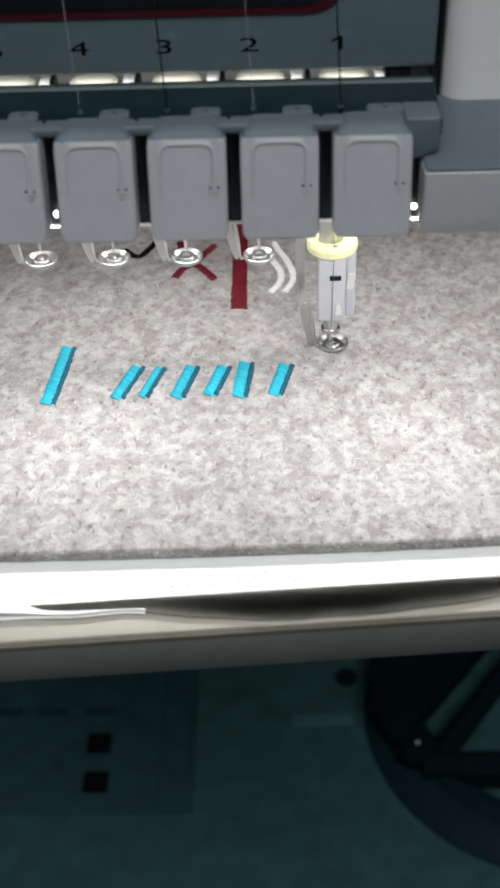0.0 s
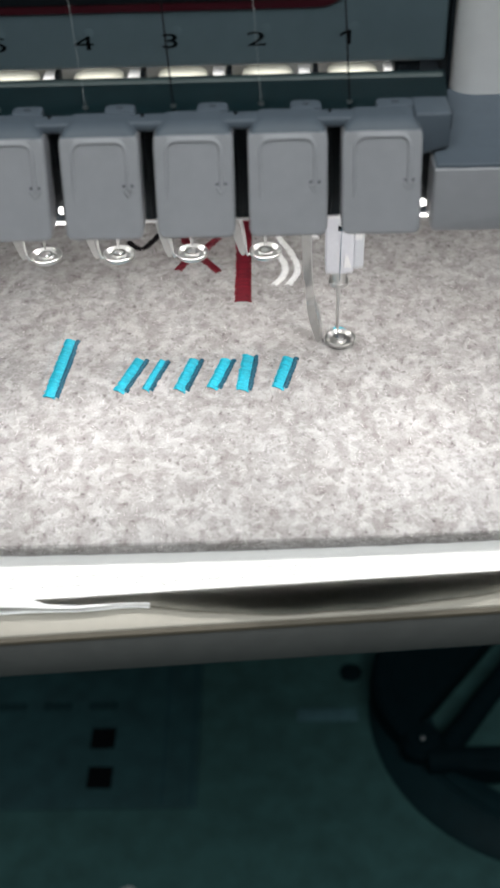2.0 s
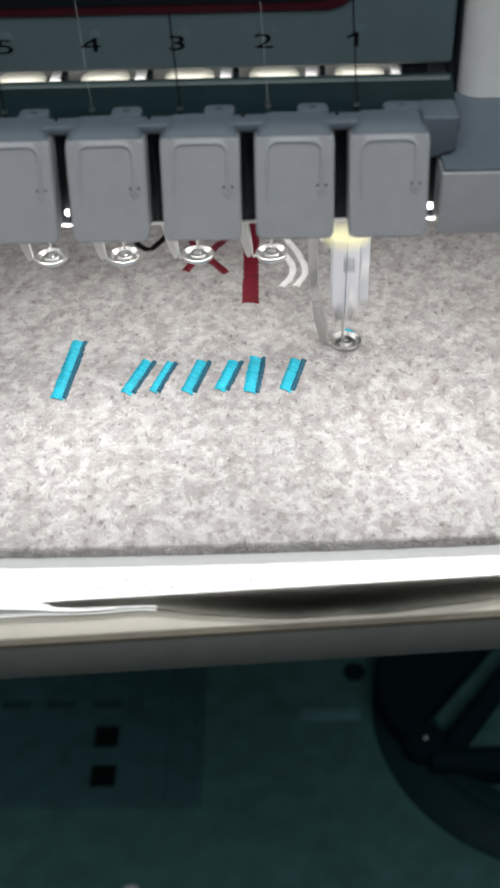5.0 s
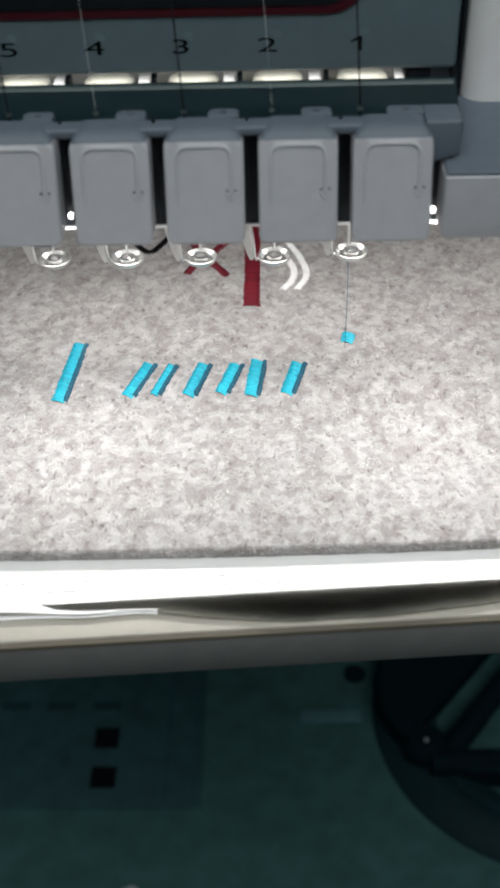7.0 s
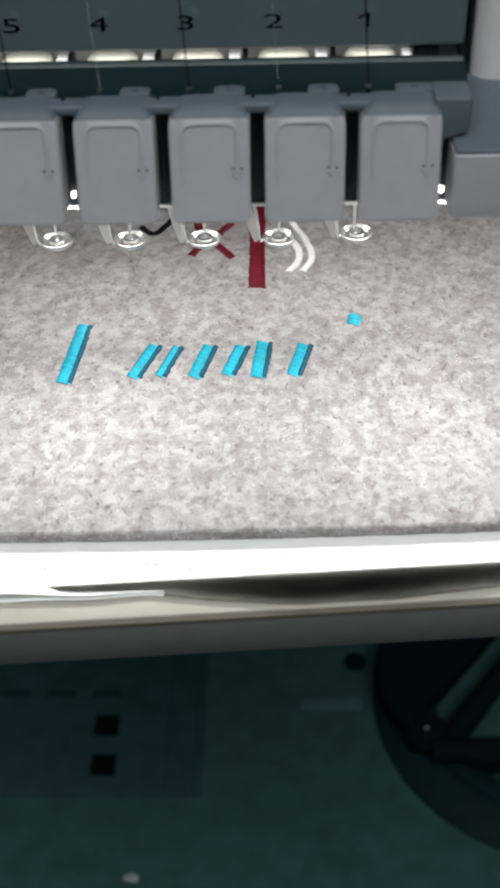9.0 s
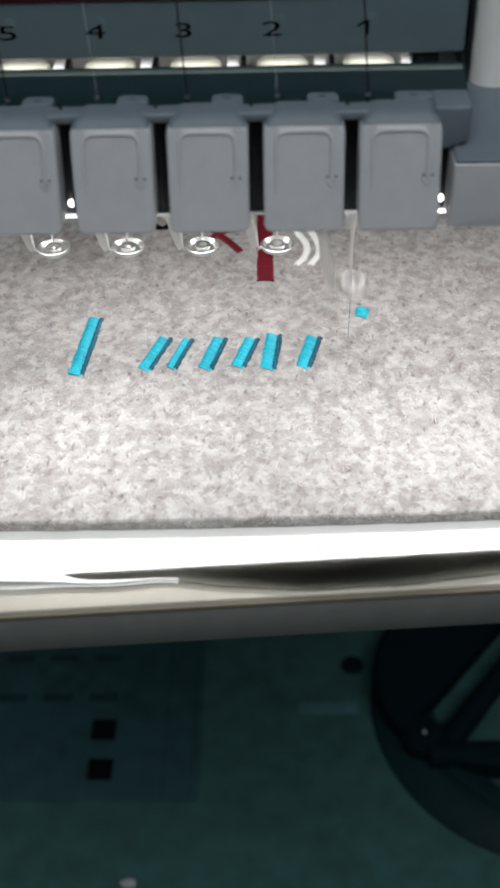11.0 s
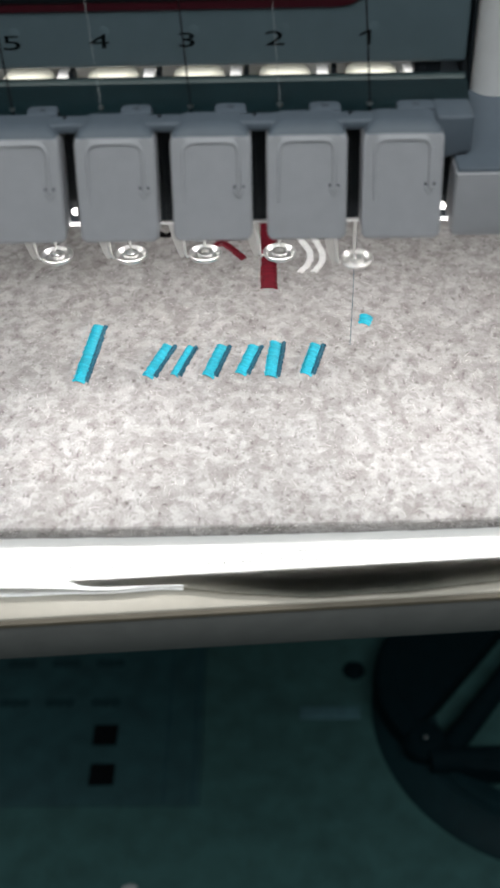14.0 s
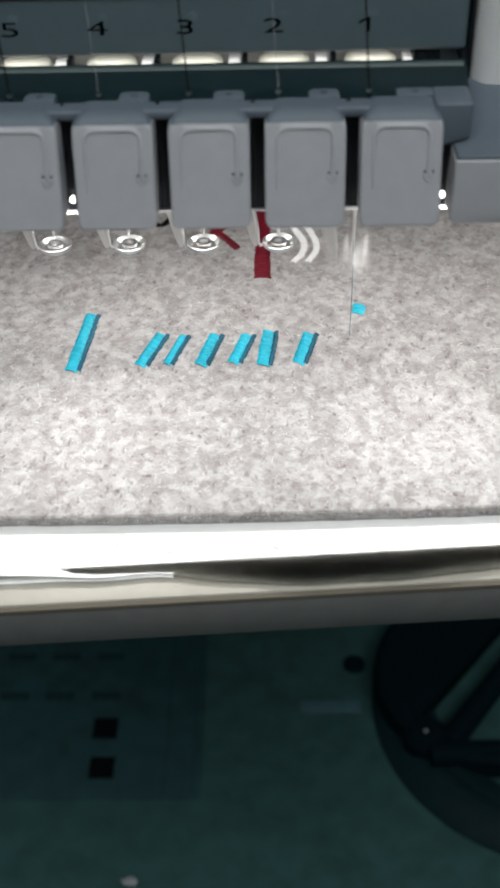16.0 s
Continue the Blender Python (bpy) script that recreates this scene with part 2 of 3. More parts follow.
def sweep(bm, loop, section):
    """Carry a closed section of (outward, height) round a closed loop of (x, y, nx, ny)."""
    rings = [[bm.verts.new((x + nx * u, y + ny * u, z)) for u, z in section] for x, y, nx, ny in loop]
    n = len(section)
    for a, b in zip(rings, rings[1:] + rings[:1]):
        for k in range(n):
            bm.faces.new((a[k], a[(k + 1) % n], b[(k + 1) % n], b[k]))
    return bm


def lettering(name, text, size, widen, depth, mat, parent, m, label="", bold=0.0):
    """Raised or printed characters as a mesh; size is the height of a capital in millimetres."""
    data = bpy.data.curves.new(name, "FONT")
    data.body, data.size, data.align_x, data.align_y = text, size / 0.7, "CENTER", "CENTER"
    data.extrude, data.bevel_depth, data.offset = depth, 0.0, bold
    tmp = new("tmp", data)
    mesh = bpy.data.meshes.new_from_object(tmp)
    bpy.data.objects.remove(tmp)
    mesh.transform(m @ Matrix.Diagonal((0.001 * widen, 0.001, 0.001, 1)))
    mesh.materials.clear()
    mesh.materials.append(mat)
    ob = new(name, mesh)
    ob.parent = parent
    if label:
        tagged(ob, label)
    return ob


def satin(bm, path, width, step=0.18, thick=0.15, seed=1, lean=0.0, base=0.0, lift=0.45):
    """Close rows of thread laid across a path on the felt; width may be a list along the path."""
    rnd = random.Random(seed)
    pts = [Vector((*p, 0)) for p in path]
    gaps = [(b - a).length for a, b in zip(pts, pts[1:])]
    total = sum(gaps)
    n = max(2, int(total / step))
    for i in range(n + 1):
        d, k = total * i / n, 0
        while k < len(gaps) - 1 and d > gaps[k]:
            d -= gaps[k]
            k += 1
        f = d / gaps[k]
        here, way = pts[k].lerp(pts[k + 1], f), (pts[k + 1] - pts[k]).normalized()
        w = width[k] * (1 - f) + width[k + 1] * f if isinstance(width, (list, tuple)) else width
        across = Vector((-way.y, way.x, 0))
        across = (across + way * (lean + rnd.uniform(-0.10, 0.10))).normalized()
        a = here - across * (w / 2 + rnd.uniform(-0.12, 0.38))
        b = here + across * (w / 2 + rnd.uniform(-0.12, 0.38))
        a.z = b.z = base - 0.15
        mid1, mid2 = a.lerp(b, 0.22), a.lerp(b, 0.78)
        mid1.z = mid2.z = base + lift * 0.75 + rnd.uniform(-0.05, 0.05)
        mid = a.lerp(b, 0.5)
        mid.z = base + lift + rnd.uniform(-0.05, 0.05)
        tube(bm, (a, mid1, mid, mid2, b), thick, 5, False)
    return bm


def curve_through(points, n=8):
    """A smooth path through points of a plane."""
    out = []
    ps = [Vector((*p, 0)) for p in points]
    ps = [ps[0] * 2 - ps[1]] + ps + [ps[-1] * 2 - ps[-2]]
    for a, b, c, d in zip(ps, ps[1:], ps[2:], ps[3:]):
        for i in range(n):
            t = i / n
            v = 0.5 * ((2 * b) + (c - a) * t + (2 * a - 5 * b + 4 * c - d) * t * t + (3 * b - a - 3 * c + d) * t ** 3)
            out.append((v.x, v.y))
    out.append((ps[-2].x, ps[-2].y))
    return out


# ---- the room and the table ----
TOP = -335.0
bm = bmesh.new()
box(bm, -900, 900, -700, 700, TOP - 30, TOP, 2.0)
tagged(part("worktop", bm, TABLE), "dark teal laminate worktop under the embroidery machine", "worktop", kind="structure")
bm = bmesh.new()
box(bm, -1600, 1600, -1600, 1600, -1120, -1090)
tagged(part("floor", bm, WALL), "plain grey floor of the sewing room", "floor", kind="structure")
bm = bmesh.new()
box(bm, -1600, 1600, -1600, 1600, 1300, 1330)
tagged(part("ceiling", bm, WALL), "plain grey ceiling of the sewing room", "ceiling", kind="structure")
for name, s in (("wall_north", (-1600, 1600, 1600, 1630)), ("wall_south", (-1600, 1600, -1630, -1600)), ("wall_east", (1600, 1630, -1600, 1600)), ("wall_west", (-1630, -1600, -1600, 1600))):
    bm = bmesh.new()
    box(bm, *s, -1090, 1300)
    tagged(part(name, bm, WALL), "plain grey painted wall of the sewing room", "wall", kind="structure")
for sx in (-1, 1):
    for sy in (-1, 1):
        bm = bmesh.new()
        box(bm, sx * 850 - 25, sx * 850 + 25, sy * 650 - 25, sy * 650 + 25, -1090, TOP - 30, 2.0)
        tagged(part("worktop_leg", bm, DARK), "black square leg under the dark worktop", "table leg", kind="structure")

# ---- the embroidery machine ----
PITCH = 17.0
NEEDLE_X, NEEDLE_Y = -9.4, 43.6
COUNT = 6
machine = tagged(new("embroidery_machine"), "grey multi-needle embroidery machine head with numbered needles, sewing", "embroidery machine")

# body: foot on the worktop, column behind, free arm under the hoop
bm = bmesh.new()
box(bm, -150, 60, 285, 480, TOP, TOP + 40, 8, 3)
part("machine_foot", bm, DARK, machine)
bm = bmesh.new()
box(bm, -130, 45, 300, 460, TOP + 40, 150, 8, 3)
part("column", bm, PANEL, machine)
bm = bmesh.new()
box(bm, -45, 25, 60, 301, -60, -16.35, 6, 3)
part("free_arm", bm, HOUSING, machine)
bm = bmesh.new()
box(bm, -125, 40, 62, 301, 56, 150, 4, 3)
part("head_body", bm, DARK, machine)


LEAN = 0.28


def rounded_plate(bm, x0, x1, y0, y1, z0, z1, corner, edge):
    """A plate seen from the front, its four corners rounded and its front edge eased."""
    box(bm, x0, x1, y0, y1, z0, z1)
    deep = [e for e in bm.edges if abs(e.verts[0].co.y - e.verts[1].co.y) > 1]
    bmesh.ops.bevel(bm, geom=deep, offset=corner, segments=10, affect="EDGES", profile=0.5)
    rim = [e for e in bm.edges if all(v.co.y < y0 + 0.01 for v in e.verts)]
    bmesh.ops.bevel(bm, geom=rim, offset=edge, segments=2, affect="EDGES", profile=0.5)


def needle_cover(i):
    """A grey snap-on cover before one needle, leaning back, with a raised thread path and arrow."""
    x0, x1 = -12.2 - PITCH * i, 2.2 - PITCH * i

    def lean(bm):
        for v in bm.verts:
            v.co.y += (v.co.z - 65) * LEAN
        return bm

    def shell():
        """Rounded outline, its sides eased a little and its top rolled far back."""
        outline = []
        for cx, cz, r, start in ((x1 - 3.3, 72.5, 3.3, 0), (x0 + 3.3, 72.5, 3.3, 90), (x0 + 1.5, 57.5, 1.5, 180), (x1 - 1.5, 57.5, 1.5, 270)):
            for k in range(9):
                a = radians(start + 90 * k / 8)
                outline.append((cx + r * math.cos(a), cz + r * math.sin(a), math.cos(a), math.sin(a)))
        bm = bmesh.new()
        rings = []
        for k in range(7):
            t = radians(90 * k / 6)
            ring = []
            for x, z, nx, nz in outline:
                roll = 0.55 + 2.2 * max(nz, 0.0) ** 3
                ring.append(bm.verts.new((x - nx * roll * (1 - math.sin(t)), roll * (1 - math.cos(t)), z - nz * roll * (1 - math.sin(t)))))
            rings.append(ring)
        rings.append([bm.verts.new((x, 6.0, z)) for x, z, nx, nz in outline])
        n = len(outline)
        for a, b in zip(rings, rings[1:]):
            for k in range(n):
                bm.faces.new((a[k], a[(k + 1) % n], b[(k + 1) % n], b[k]))
        # the face has points of its own, so that it stays plane
        bm.faces.new([bm.verts.new(v.co) for v in rings[0]])
        bm.faces.new(rings[-1][::-1])
        return bm

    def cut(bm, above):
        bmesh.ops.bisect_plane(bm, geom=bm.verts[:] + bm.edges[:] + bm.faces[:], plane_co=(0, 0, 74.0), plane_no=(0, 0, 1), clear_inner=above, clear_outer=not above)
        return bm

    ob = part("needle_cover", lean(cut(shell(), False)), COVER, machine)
    # rolled top in slate: the cover's own shade put into colour
    part("shaded_top", lean(cut(shell(), True)), RAIL, ob, "rolled top of the cover, its shade put in as slate")
    a, b = x0 + 2.3, x1 - 2.3
    # a shallow raised field inside the thread path
    path = [(a, 62.8), (a, 70.0), (a, 71.4), (a + 0.25, 72.3), (a + 0.9, 73.0), (a + 1.9, 73.3), (b - 1.9, 73.3), (b - 0.9, 73.0), (b - 0.25, 72.3), (b, 71.4), (b, 70.0), (b, 65.0)]
    bm = bmesh.new()
    tube(bm, [(x, 0.06, z) for x, z in path], [0.26] + [0.42] * 10 + [0.46], 10, True, (0, 1, 0))
    part("thread_path_ridge", lean(bm), COVER, ob)
    bm = bmesh.new()
    for s in (-1, 1):
        tube(bm, [(b + s * 0.95, -0.02, 65.2), (b, -0.02, 63.8)], [0.28, 0.22], 6)
    part("arrow_head", lean(bm), COVER, ob)
    bm = bmesh.new()
    for s in (-1, 1):
        tube(bm, [(b + s * 0.75, -0.03, 65.6), (b + s * 0.75, 0.5, 65.6)], 0.24, 8)
    part("arrow_hole", lean(bm), DARK, ob)
    return ob


for i in range(COUNT):
    needle_cover(i)

# rail that carries the covers, with its clips
bm = bmesh.new()
box(bm, -12.2 - PITCH * COUNT, 6.8, 5.2, 9.4, 73.6, 75.5, 0.6, 3)
part("cover_rail", bm, RAIL, machine)
bm = bmesh.new()
box(bm, 0.8, 7.4, 4.6, 12.4, 68.6, 76.15)
for v in bm.verts:
    if v.co.z < 70:
        v.co.z += 1.1 if v.co.x > 4 else -1.1
bmesh.ops.bevel(bm, geom=bm.edges[:], offset=0.5, segments=3, affect="EDGES", profile=0.5)
part("rail_end", bm, RAIL, machine)


def rail_tab(x0, x1, top):
    """A flat tab behind the rail with two rounded corners and a small hole's plug."""
    bm = bmesh.new()
    box(bm, x0, x1, 9.0, 12.6, 74.7, top)
    back = [e for e in bm.edges if abs(e.verts[0].co.z - e.verts[1].co.z) > 0.5 and e.verts[0].co.y > 12]
    bmesh.ops.bevel(bm, geom=back, offset=1.3, segments=5, affect="EDGES", profile=0.5)
    bmesh.ops.bevel(bm, geom=[e for e in bm.edges if all(v.co.z > top - 0.01 for v in e.verts)], offset=0.3, segments=2, affect="EDGES", profile=0.5)
    tab = part("rail_clip", bm, RAIL, machine)
    bm = bmesh.new()
    x = (x0 + x1) / 2
    tube(bm, [(x - 0.6, 10.6, top), (x + 0.6, 10.6, top)], 0.16, 6)
    part("clip_notch", bm, DARK, tab)


for i in range(COUNT):
    rail_tab(-21.3 - PITCH * i, -15.7 - PITCH * i, 75.95)
rail_tab(-5.7, 1.2, 75.95)
bm = bmesh.new()
box(bm, -12 - PITCH * COUNT, 9, 13.2, 15, 51.6, 72.4, 0.3)
part("back_plate", bm, DARK, machine, "black plate behind the needle covers")
bm = bmesh.new()
box(bm, -12 - PITCH * COUNT, 9, 12.7, 13.5, 51.2, 51.9, 0.15)
part("plate_edge", bm, HOUSING, machine, "bright lower edge of the black plate")
for i in range(COUNT + 1):
    x = 2.3 - PITCH * i
    bm = bmesh.new()
    tube(bm, [(x + 0.5, 8, 76), (x + 0.5, 8, 68), (x + 0.9, 8, 66), (x + 0.9, 8, 58), (x + 0.7, 8, 55)], 0.3, 8)
    part("inner_guide", bm, DARK, machine)
for x in (-66.3, 4.5):
    bm = bmesh.new()
    bmesh.ops.create_uvsphere(bm, u_segments=12, v_segments=8, radius=0.7)
    for v in bm.verts:
        v.co += Vector((x, 12.3, 54.6))
    part("work_light", bm, LED, machine, "small bright white LED under the covers")

# numbered panel, with the dark red slot above
bm = bmesh.new()
box(bm, -12 - PITCH * COUNT, 9.4, 29, 62, 76.0, 160, 1.0, 3)
part("number_panel", bm, PANEL, machine, "slate blue panel with black needle numbers")
bm = bmesh.new()
rounded_plate(bm, -140, -7.9, 28.5, 40, 87.1, 132, 8.0, 0.3)
part("slot_frame", bm, RED_TRIM, machine, "dark red frame of the thread slot")
bm = bmesh.new()
rounded_plate(bm, -138, -10.0, 28.1, 39, 88.9, 130, 6.8, 0.3)
part("slot", bm, DARK, machine)
bm = bmesh.new()
box(bm, -9.9, -9.2, 28.90, 29.05, 79.95, 82.7)
for v in box(bm, -11.3, -9.9, 28.905, 29.045, 82.2, 82.68).verts:
    if v.co.x < -11 and v.co.z > 79:
        v.co.z -= 0.75
part("needle_number", bm, PRINT, machine, "black printed needle number", 0)
for i, d in enumerate("23456", 1):
    lettering("needle_number", d, 2.75, 2.15, 0.02, PRINT, machine, pose((-10.7 - 16.65 * i) / 1000, 0.02896, 0.08125, 90, 0, 0), "black printed needle number", 0.002)
# flat studs that put soft light reflections on the panel into shape
for i in range(COUNT):
    bm = bmesh.new()
    lathe(bm, [(0.01, -0.3), (1.0, -0.3), (1.05, -0.08), (0.9, -0.05), (0.01, -0.04)], seg=20)
    bmesh.ops.rotate(bm, verts=bm.verts, matrix=Matrix.Rotation(radians(90), 3, "X"))
    bmesh.ops.translate(bm, verts=bm.verts, vec=(-8.6 - PITCH * i, 28.9, 83.2))
    part("reflection_stud", bm, PANEL, machine)

# behind the rail: dark trough with a lighter crest bar, pale tension wheels, small brackets
bm = bmesh.new()
profile = [(26.5, 73.6), (24.5, 75.8), (22.5, 77.0), (20.5, 77.3), (18.6, 76.6), (16.4, 75.4), (13.5, 74.5), (10.5, 74.2), (9.0, 74.2)]
ribbon(bm, [[(x, y, z) for y, z in profile] for x in (-12.0 - PITCH * COUNT, 8.0)])
bmesh.ops.solidify(bm, geom=bm.faces[:], thickness=1.2)
part("inner_trough", bm, BAR, machine)
# lighter bar: the highlight along the trough's crest put into colour
bm = bmesh.new()
tube(bm, [(-12 - PITCH * COUNT, 20.3, 76.45), (7.5, 20.3, 76.45)], 1.05, 14)
part("crest_bar", bm, SATIN, machine, "bar on the trough crest, lighter to put in its highlight")
bm = bmesh.new()
box(bm, -12 - PITCH * COUNT, 8, 46, 50, 60, 76, 0.3)
part("inner_wall", bm, HOUSING, machine)
for i in range(COUNT):
    x = -9.4 - PITCH * i
    bm = bmesh.new()
    lathe(bm, [(0.01, 68.6), (5.4, 68.6), (5.6, 69.2), (5.0, 72.6), (3.5, 73.4), (0.01, 73.4)], x + 1.0, 35, 28)
    part("tension_wheel", bm, IVORY, machine, "pale ivory thread wheel")
    bm = bmesh.new()
    box(bm, x + 7.2, x + 9.6, 31, 36, 68, 73.6, 0.3)
    part("wheel_bracket", bm, HOUSING, machine)
    bm = bmesh.new()
    box(bm, x + 10.0, x + 11.0, 29.5, 33, 68, 75.2, 0.2)
    part("wheel_post", bm, DARK, machine)

# right end: housing and the plain cover block
bm = bmesh.new()
box(bm, 10.4, 70, 26.5, 130, 70.2, 160)
edge = [e for e in bm.edges if abs(e.verts[0].co.z - e.verts[1].co.z) > 50 and e.verts[0].co.y < 30]
bmesh.ops.bevel(bm, geom=edge, offset=5, segments=8, affect="EDGES", profile=0.5)
part("side_housing", bm, HOUSING, machine, "silver grey rounded side housing")
bm = bmesh.new()
box(bm, 4.4, 70, 0, 7, 55.0, 67.6)
low = [e for e in bm.edges if abs(e.verts[0].co.y - e.verts[1].co.y) > 5 and e.verts[0].co.x < 5 and e.verts[0].co.z < 60]
bmesh.ops.bevel(bm, geom=low, offset=1.3, segments=4, affect="EDGES", profile=0.5)
front = [e for e in bm.edges if all(v.co.y < 0.01 for v in e.verts)]
bmesh.ops.bevel(bm, geom=front, offset=0.6, segments=3, affect="EDGES", profile=0.5)
part("end_cover", bm, COVER, machine, "plain grey end cover")
bm = bmesh.new()
box(bm, 4.7, 70, 0.35, 60, 67.2, 68.3, 0.35, 3)
for v in bm.verts:
    v.co.z += v.co.y * 0.07
part("end_shelf", bm, RAIL, machine)
# black strip in the gap beside the housing, its shade put into colour
bm = bmesh.new()
box(bm, 9.6, 10.3, 28.5, 60, 70.5, 158, 0.2)
part("gap_shade_strip", bm, DARK, machine)
bm = bmesh.new()
box(bm, -0.5, 4.6, 30, 36, 71, 76.6, 0.3)
part("end_stop", bm, DARK, machine)

# upper threads down the panel to the needle guides
for i, mat in enumerate((BLACK, PALE, BLACK, PALE, BLACK, PALE)):
    x = -10.5 - 16.1 * i
    bm = bmesh.new()
    slant = 0.4 + 1.1 * i
    tube(bm, [(x - 1.7 * slant, 27.7, 110), (x - slant, 27.5, 94), (x, 10.6, 76.6), (x, 10.8, 70)], 0.034 if i % 2 else 0.15, 6)
    part("upper_thread", bm, mat, machine)
    bm = bmesh.new()
    lathe(bm, [(0.2, 76.0), (0.5, 76.0), (0.5, 76.4), (0.2, 76.4)], x, 10.6, 14)
    part("thread_eyelet", bm, CHROME, machine)


def presser_foot():
    """Round steel foot on a bent side arm; its own zero is the middle of the sole."""
    foot = new("presser_foot")
    foot.parent = machine
    bm = bmesh.new()
    lathe(bm, [(1.15, 0.3), (1.3, 0.0), (2.7, 0.0), (3.55, 0.6), (3.85, 1.5), (3.55, 1.6), (2.7, 0.75), (1.35, 0.6)], seg=40)
    part("sole", bm, CHROME, foot)
    bm = bmesh.new()
    lathe(bm, [(1.15, 0.8), (1.75, 0.8), (1.75, 1.7), (1.15, 1.7)], seg=20)
    part("sole_collar", bm, CHROME, foot)
    # strap with two steps, then a narrower leg that reaches in to the sole
    def strap(side, back):
        bm = bmesh.new()
        rows = [[(x - w, y + back, z), (x - w, y, z), (x + w, y, z), (x + w, y + back, z), (x - w, y + back, z)] for x, y, z, w in side]
        vs = ribbon(bm, rows)
        bm.faces.new(vs[0][:4])
        bm.faces.new(vs[-1][:4][::-1])
        bmesh.ops.remove_doubles(bm, verts=bm.verts, dist=0.001)
        return bm
    part("foot_arm", strap([(-7.5, 0, 12.2, 0.9), (-7.7, 0, 17.8, 0.9), (-8.1, 0.2, 18.2, 0.92), (-8.4, 0.5, 26, 0.92), (-8.5, 1, 42, 0.92)], 0.7), CHROME, foot)
    part("foot_leg", strap([(-5.3, 0.1, 0.1, 0.35), (-5.5, 0.1, 1.4, 0.75), (-6.3, 0.0, 5, 0.95), (-7.1, -0.1, 9, 0.95), (-7.4, -0.1, 12.3, 0.9)], 0.8), STEEL, foot)
    bm = bmesh.new()
    tube(bm, [(-3.3, 0.6, 0.5), (-4.2, 0.2, 0.2), (-4.6, -0.2, 1.4), (-4.9, -0.4, 5), (-5.3, -0.4, 8.5), (-6.3, 0.2, 12), (-7.0, 0.6, 16), (-7.3, 0.9, 26), (-7.3, 1.2, 42)], [0.35, 0.35, 0.4, 0.5, 0.5, 0.35, 0.28, 0.26, 0.26], 10)
    part("foot_wire", bm, CHROME, foot)
    bm = bmesh.new()
    box(bm, -8.3, -6.5, -0.55, 0.4, 11.4, 13.0, 0.25)
    part("arm_step", bm, CHROME, foot)
    return foot


def needle_bar():
    """Bar, cream cushion ring, clamp and needle; its zero is the felt under the needle when lowest."""
    bar = new("needle_bar")
    bar.parent = machine
    bm = bmesh.new()
    tube(bm, [(-1.4, -0.6, 24), (-1.4, -0.6, 62)], 1.9, 20)
    part("rod", bm, STEEL, bar)
    bm = bmesh.new()
    lathe(bm, [(2.6, 24.7), (5.2, 24.5), (5.9, 25.2), (6.0, 26.6), (5.6, 27.3), (2.6, 27.4)], seg=36)
    part("cushion_ring", bm, CREAM, bar, "cream rubber cushion ring")
    bm = bmesh.new()
    box(bm, -3.3, 3.2, -3.4, 2.4, 6.6, 25.0, 0.5, 3)
    part("needle_clamp", bm, CLAMP, bar)
    bm = bmesh.new()
    box(bm, 3.2, 5.7, -1.2, 2.2, 6.6, 24.0, 0.6, 3)
    part("clamp_side", bm, GLAZE, bar, "cloudy grey plastic side piece")
    bm = bmesh.new()
    box(bm, -0.6, 2.1, -3.6, -3.0, 18.0, 19.3, 0.15)
    part("clamp_slot", bm, DARK, bar)
    bm = bmesh.new()
    box(bm, 0.0, 1.2, -4.2, -3.4, 26.9, 27.8, 0.25)
    part("thread_hook", bm, STEEL, bar, "small dark thread hook")
    # set screw in pale plastic, which puts its highlight into the colour
    bm = bmesh.new()
    box(bm, 0.8, 2.6, -3.75, -3.2, 8.6, 11.6)
    for v in bm.verts:
        if v.co.z > 11:
            v.co.x = 1.5 + (v.co.x - 1.7) * 0.35
    part("clamp_screw", bm, HOUSING, bar, "wedge-shaped set screw, pale to put in its highlight")
    # pale plate: a highlight of the cloudy side piece put into colour
    bm = bmesh.new()
    box(bm, 3.6, 5.3, -1.7, -1.0, 14.6, 18.6)
    for v in bm.verts:
        v.co.x += (v.co.z - 16) * 0.12
    part("clamp_highlight", bm, HOUSING, bar)
    bm = bmesh.new()
    tube(bm, [(0.2, -4.3, 28.0), (0.2, -3.9, 19), (0.0, -3.7, 5.6), (0, -0.8, 2.5)], 0.07, 6)
    part("needle_thread", bm, TEAL, bar, "fine dark teal thread before the clamp")
    bm = bmesh.new()
    tube(bm, [(0, -0.4, 2.2), (0, -0.4, 3.2), (0, -0.4, 3.3), (0, -0.4, 6.8)], [2.2, 2.4, 1.9, 1.9], 20)
    part("needle_collar", bm, CHROME, bar)
    bm = bmesh.new()
    tube(bm, [(0, 0, 3), (0, 0, -6), (0, 0, -10.5), (0, 0, -12.5)], [0.55, 0.45, 0.4, 0.06], 10)
    part("needle", bm, CHROME, bar)
    return bar


UP = 25.2
foot, bar = presser_foot(), needle_bar()
feet, bars = [foot], [bar]
for i in range(1, COUNT):
    feet.append(copy_thing(foot, pose((NEEDLE_X - 17.15 * i) / 1000, NEEDLE_Y / 1000, UP / 1000)))
    bars.append(copy_thing(bar, pose((NEEDLE_X - 17.15 * i) / 1000, NEEDLE_Y / 1000, (UP + 15) / 1000)))

# strand from the working needle to the felt, and the wire hook that wipes it
bm = bmesh.new()
tube(bm, [(0, 0, 0.2), (0.2, 0.1, 15), (0, 0, 30), (0, 0, 58)], 0.075, 6)
strand = part("needle_thread", bm, TEAL, machine)
bm = bmesh.new()
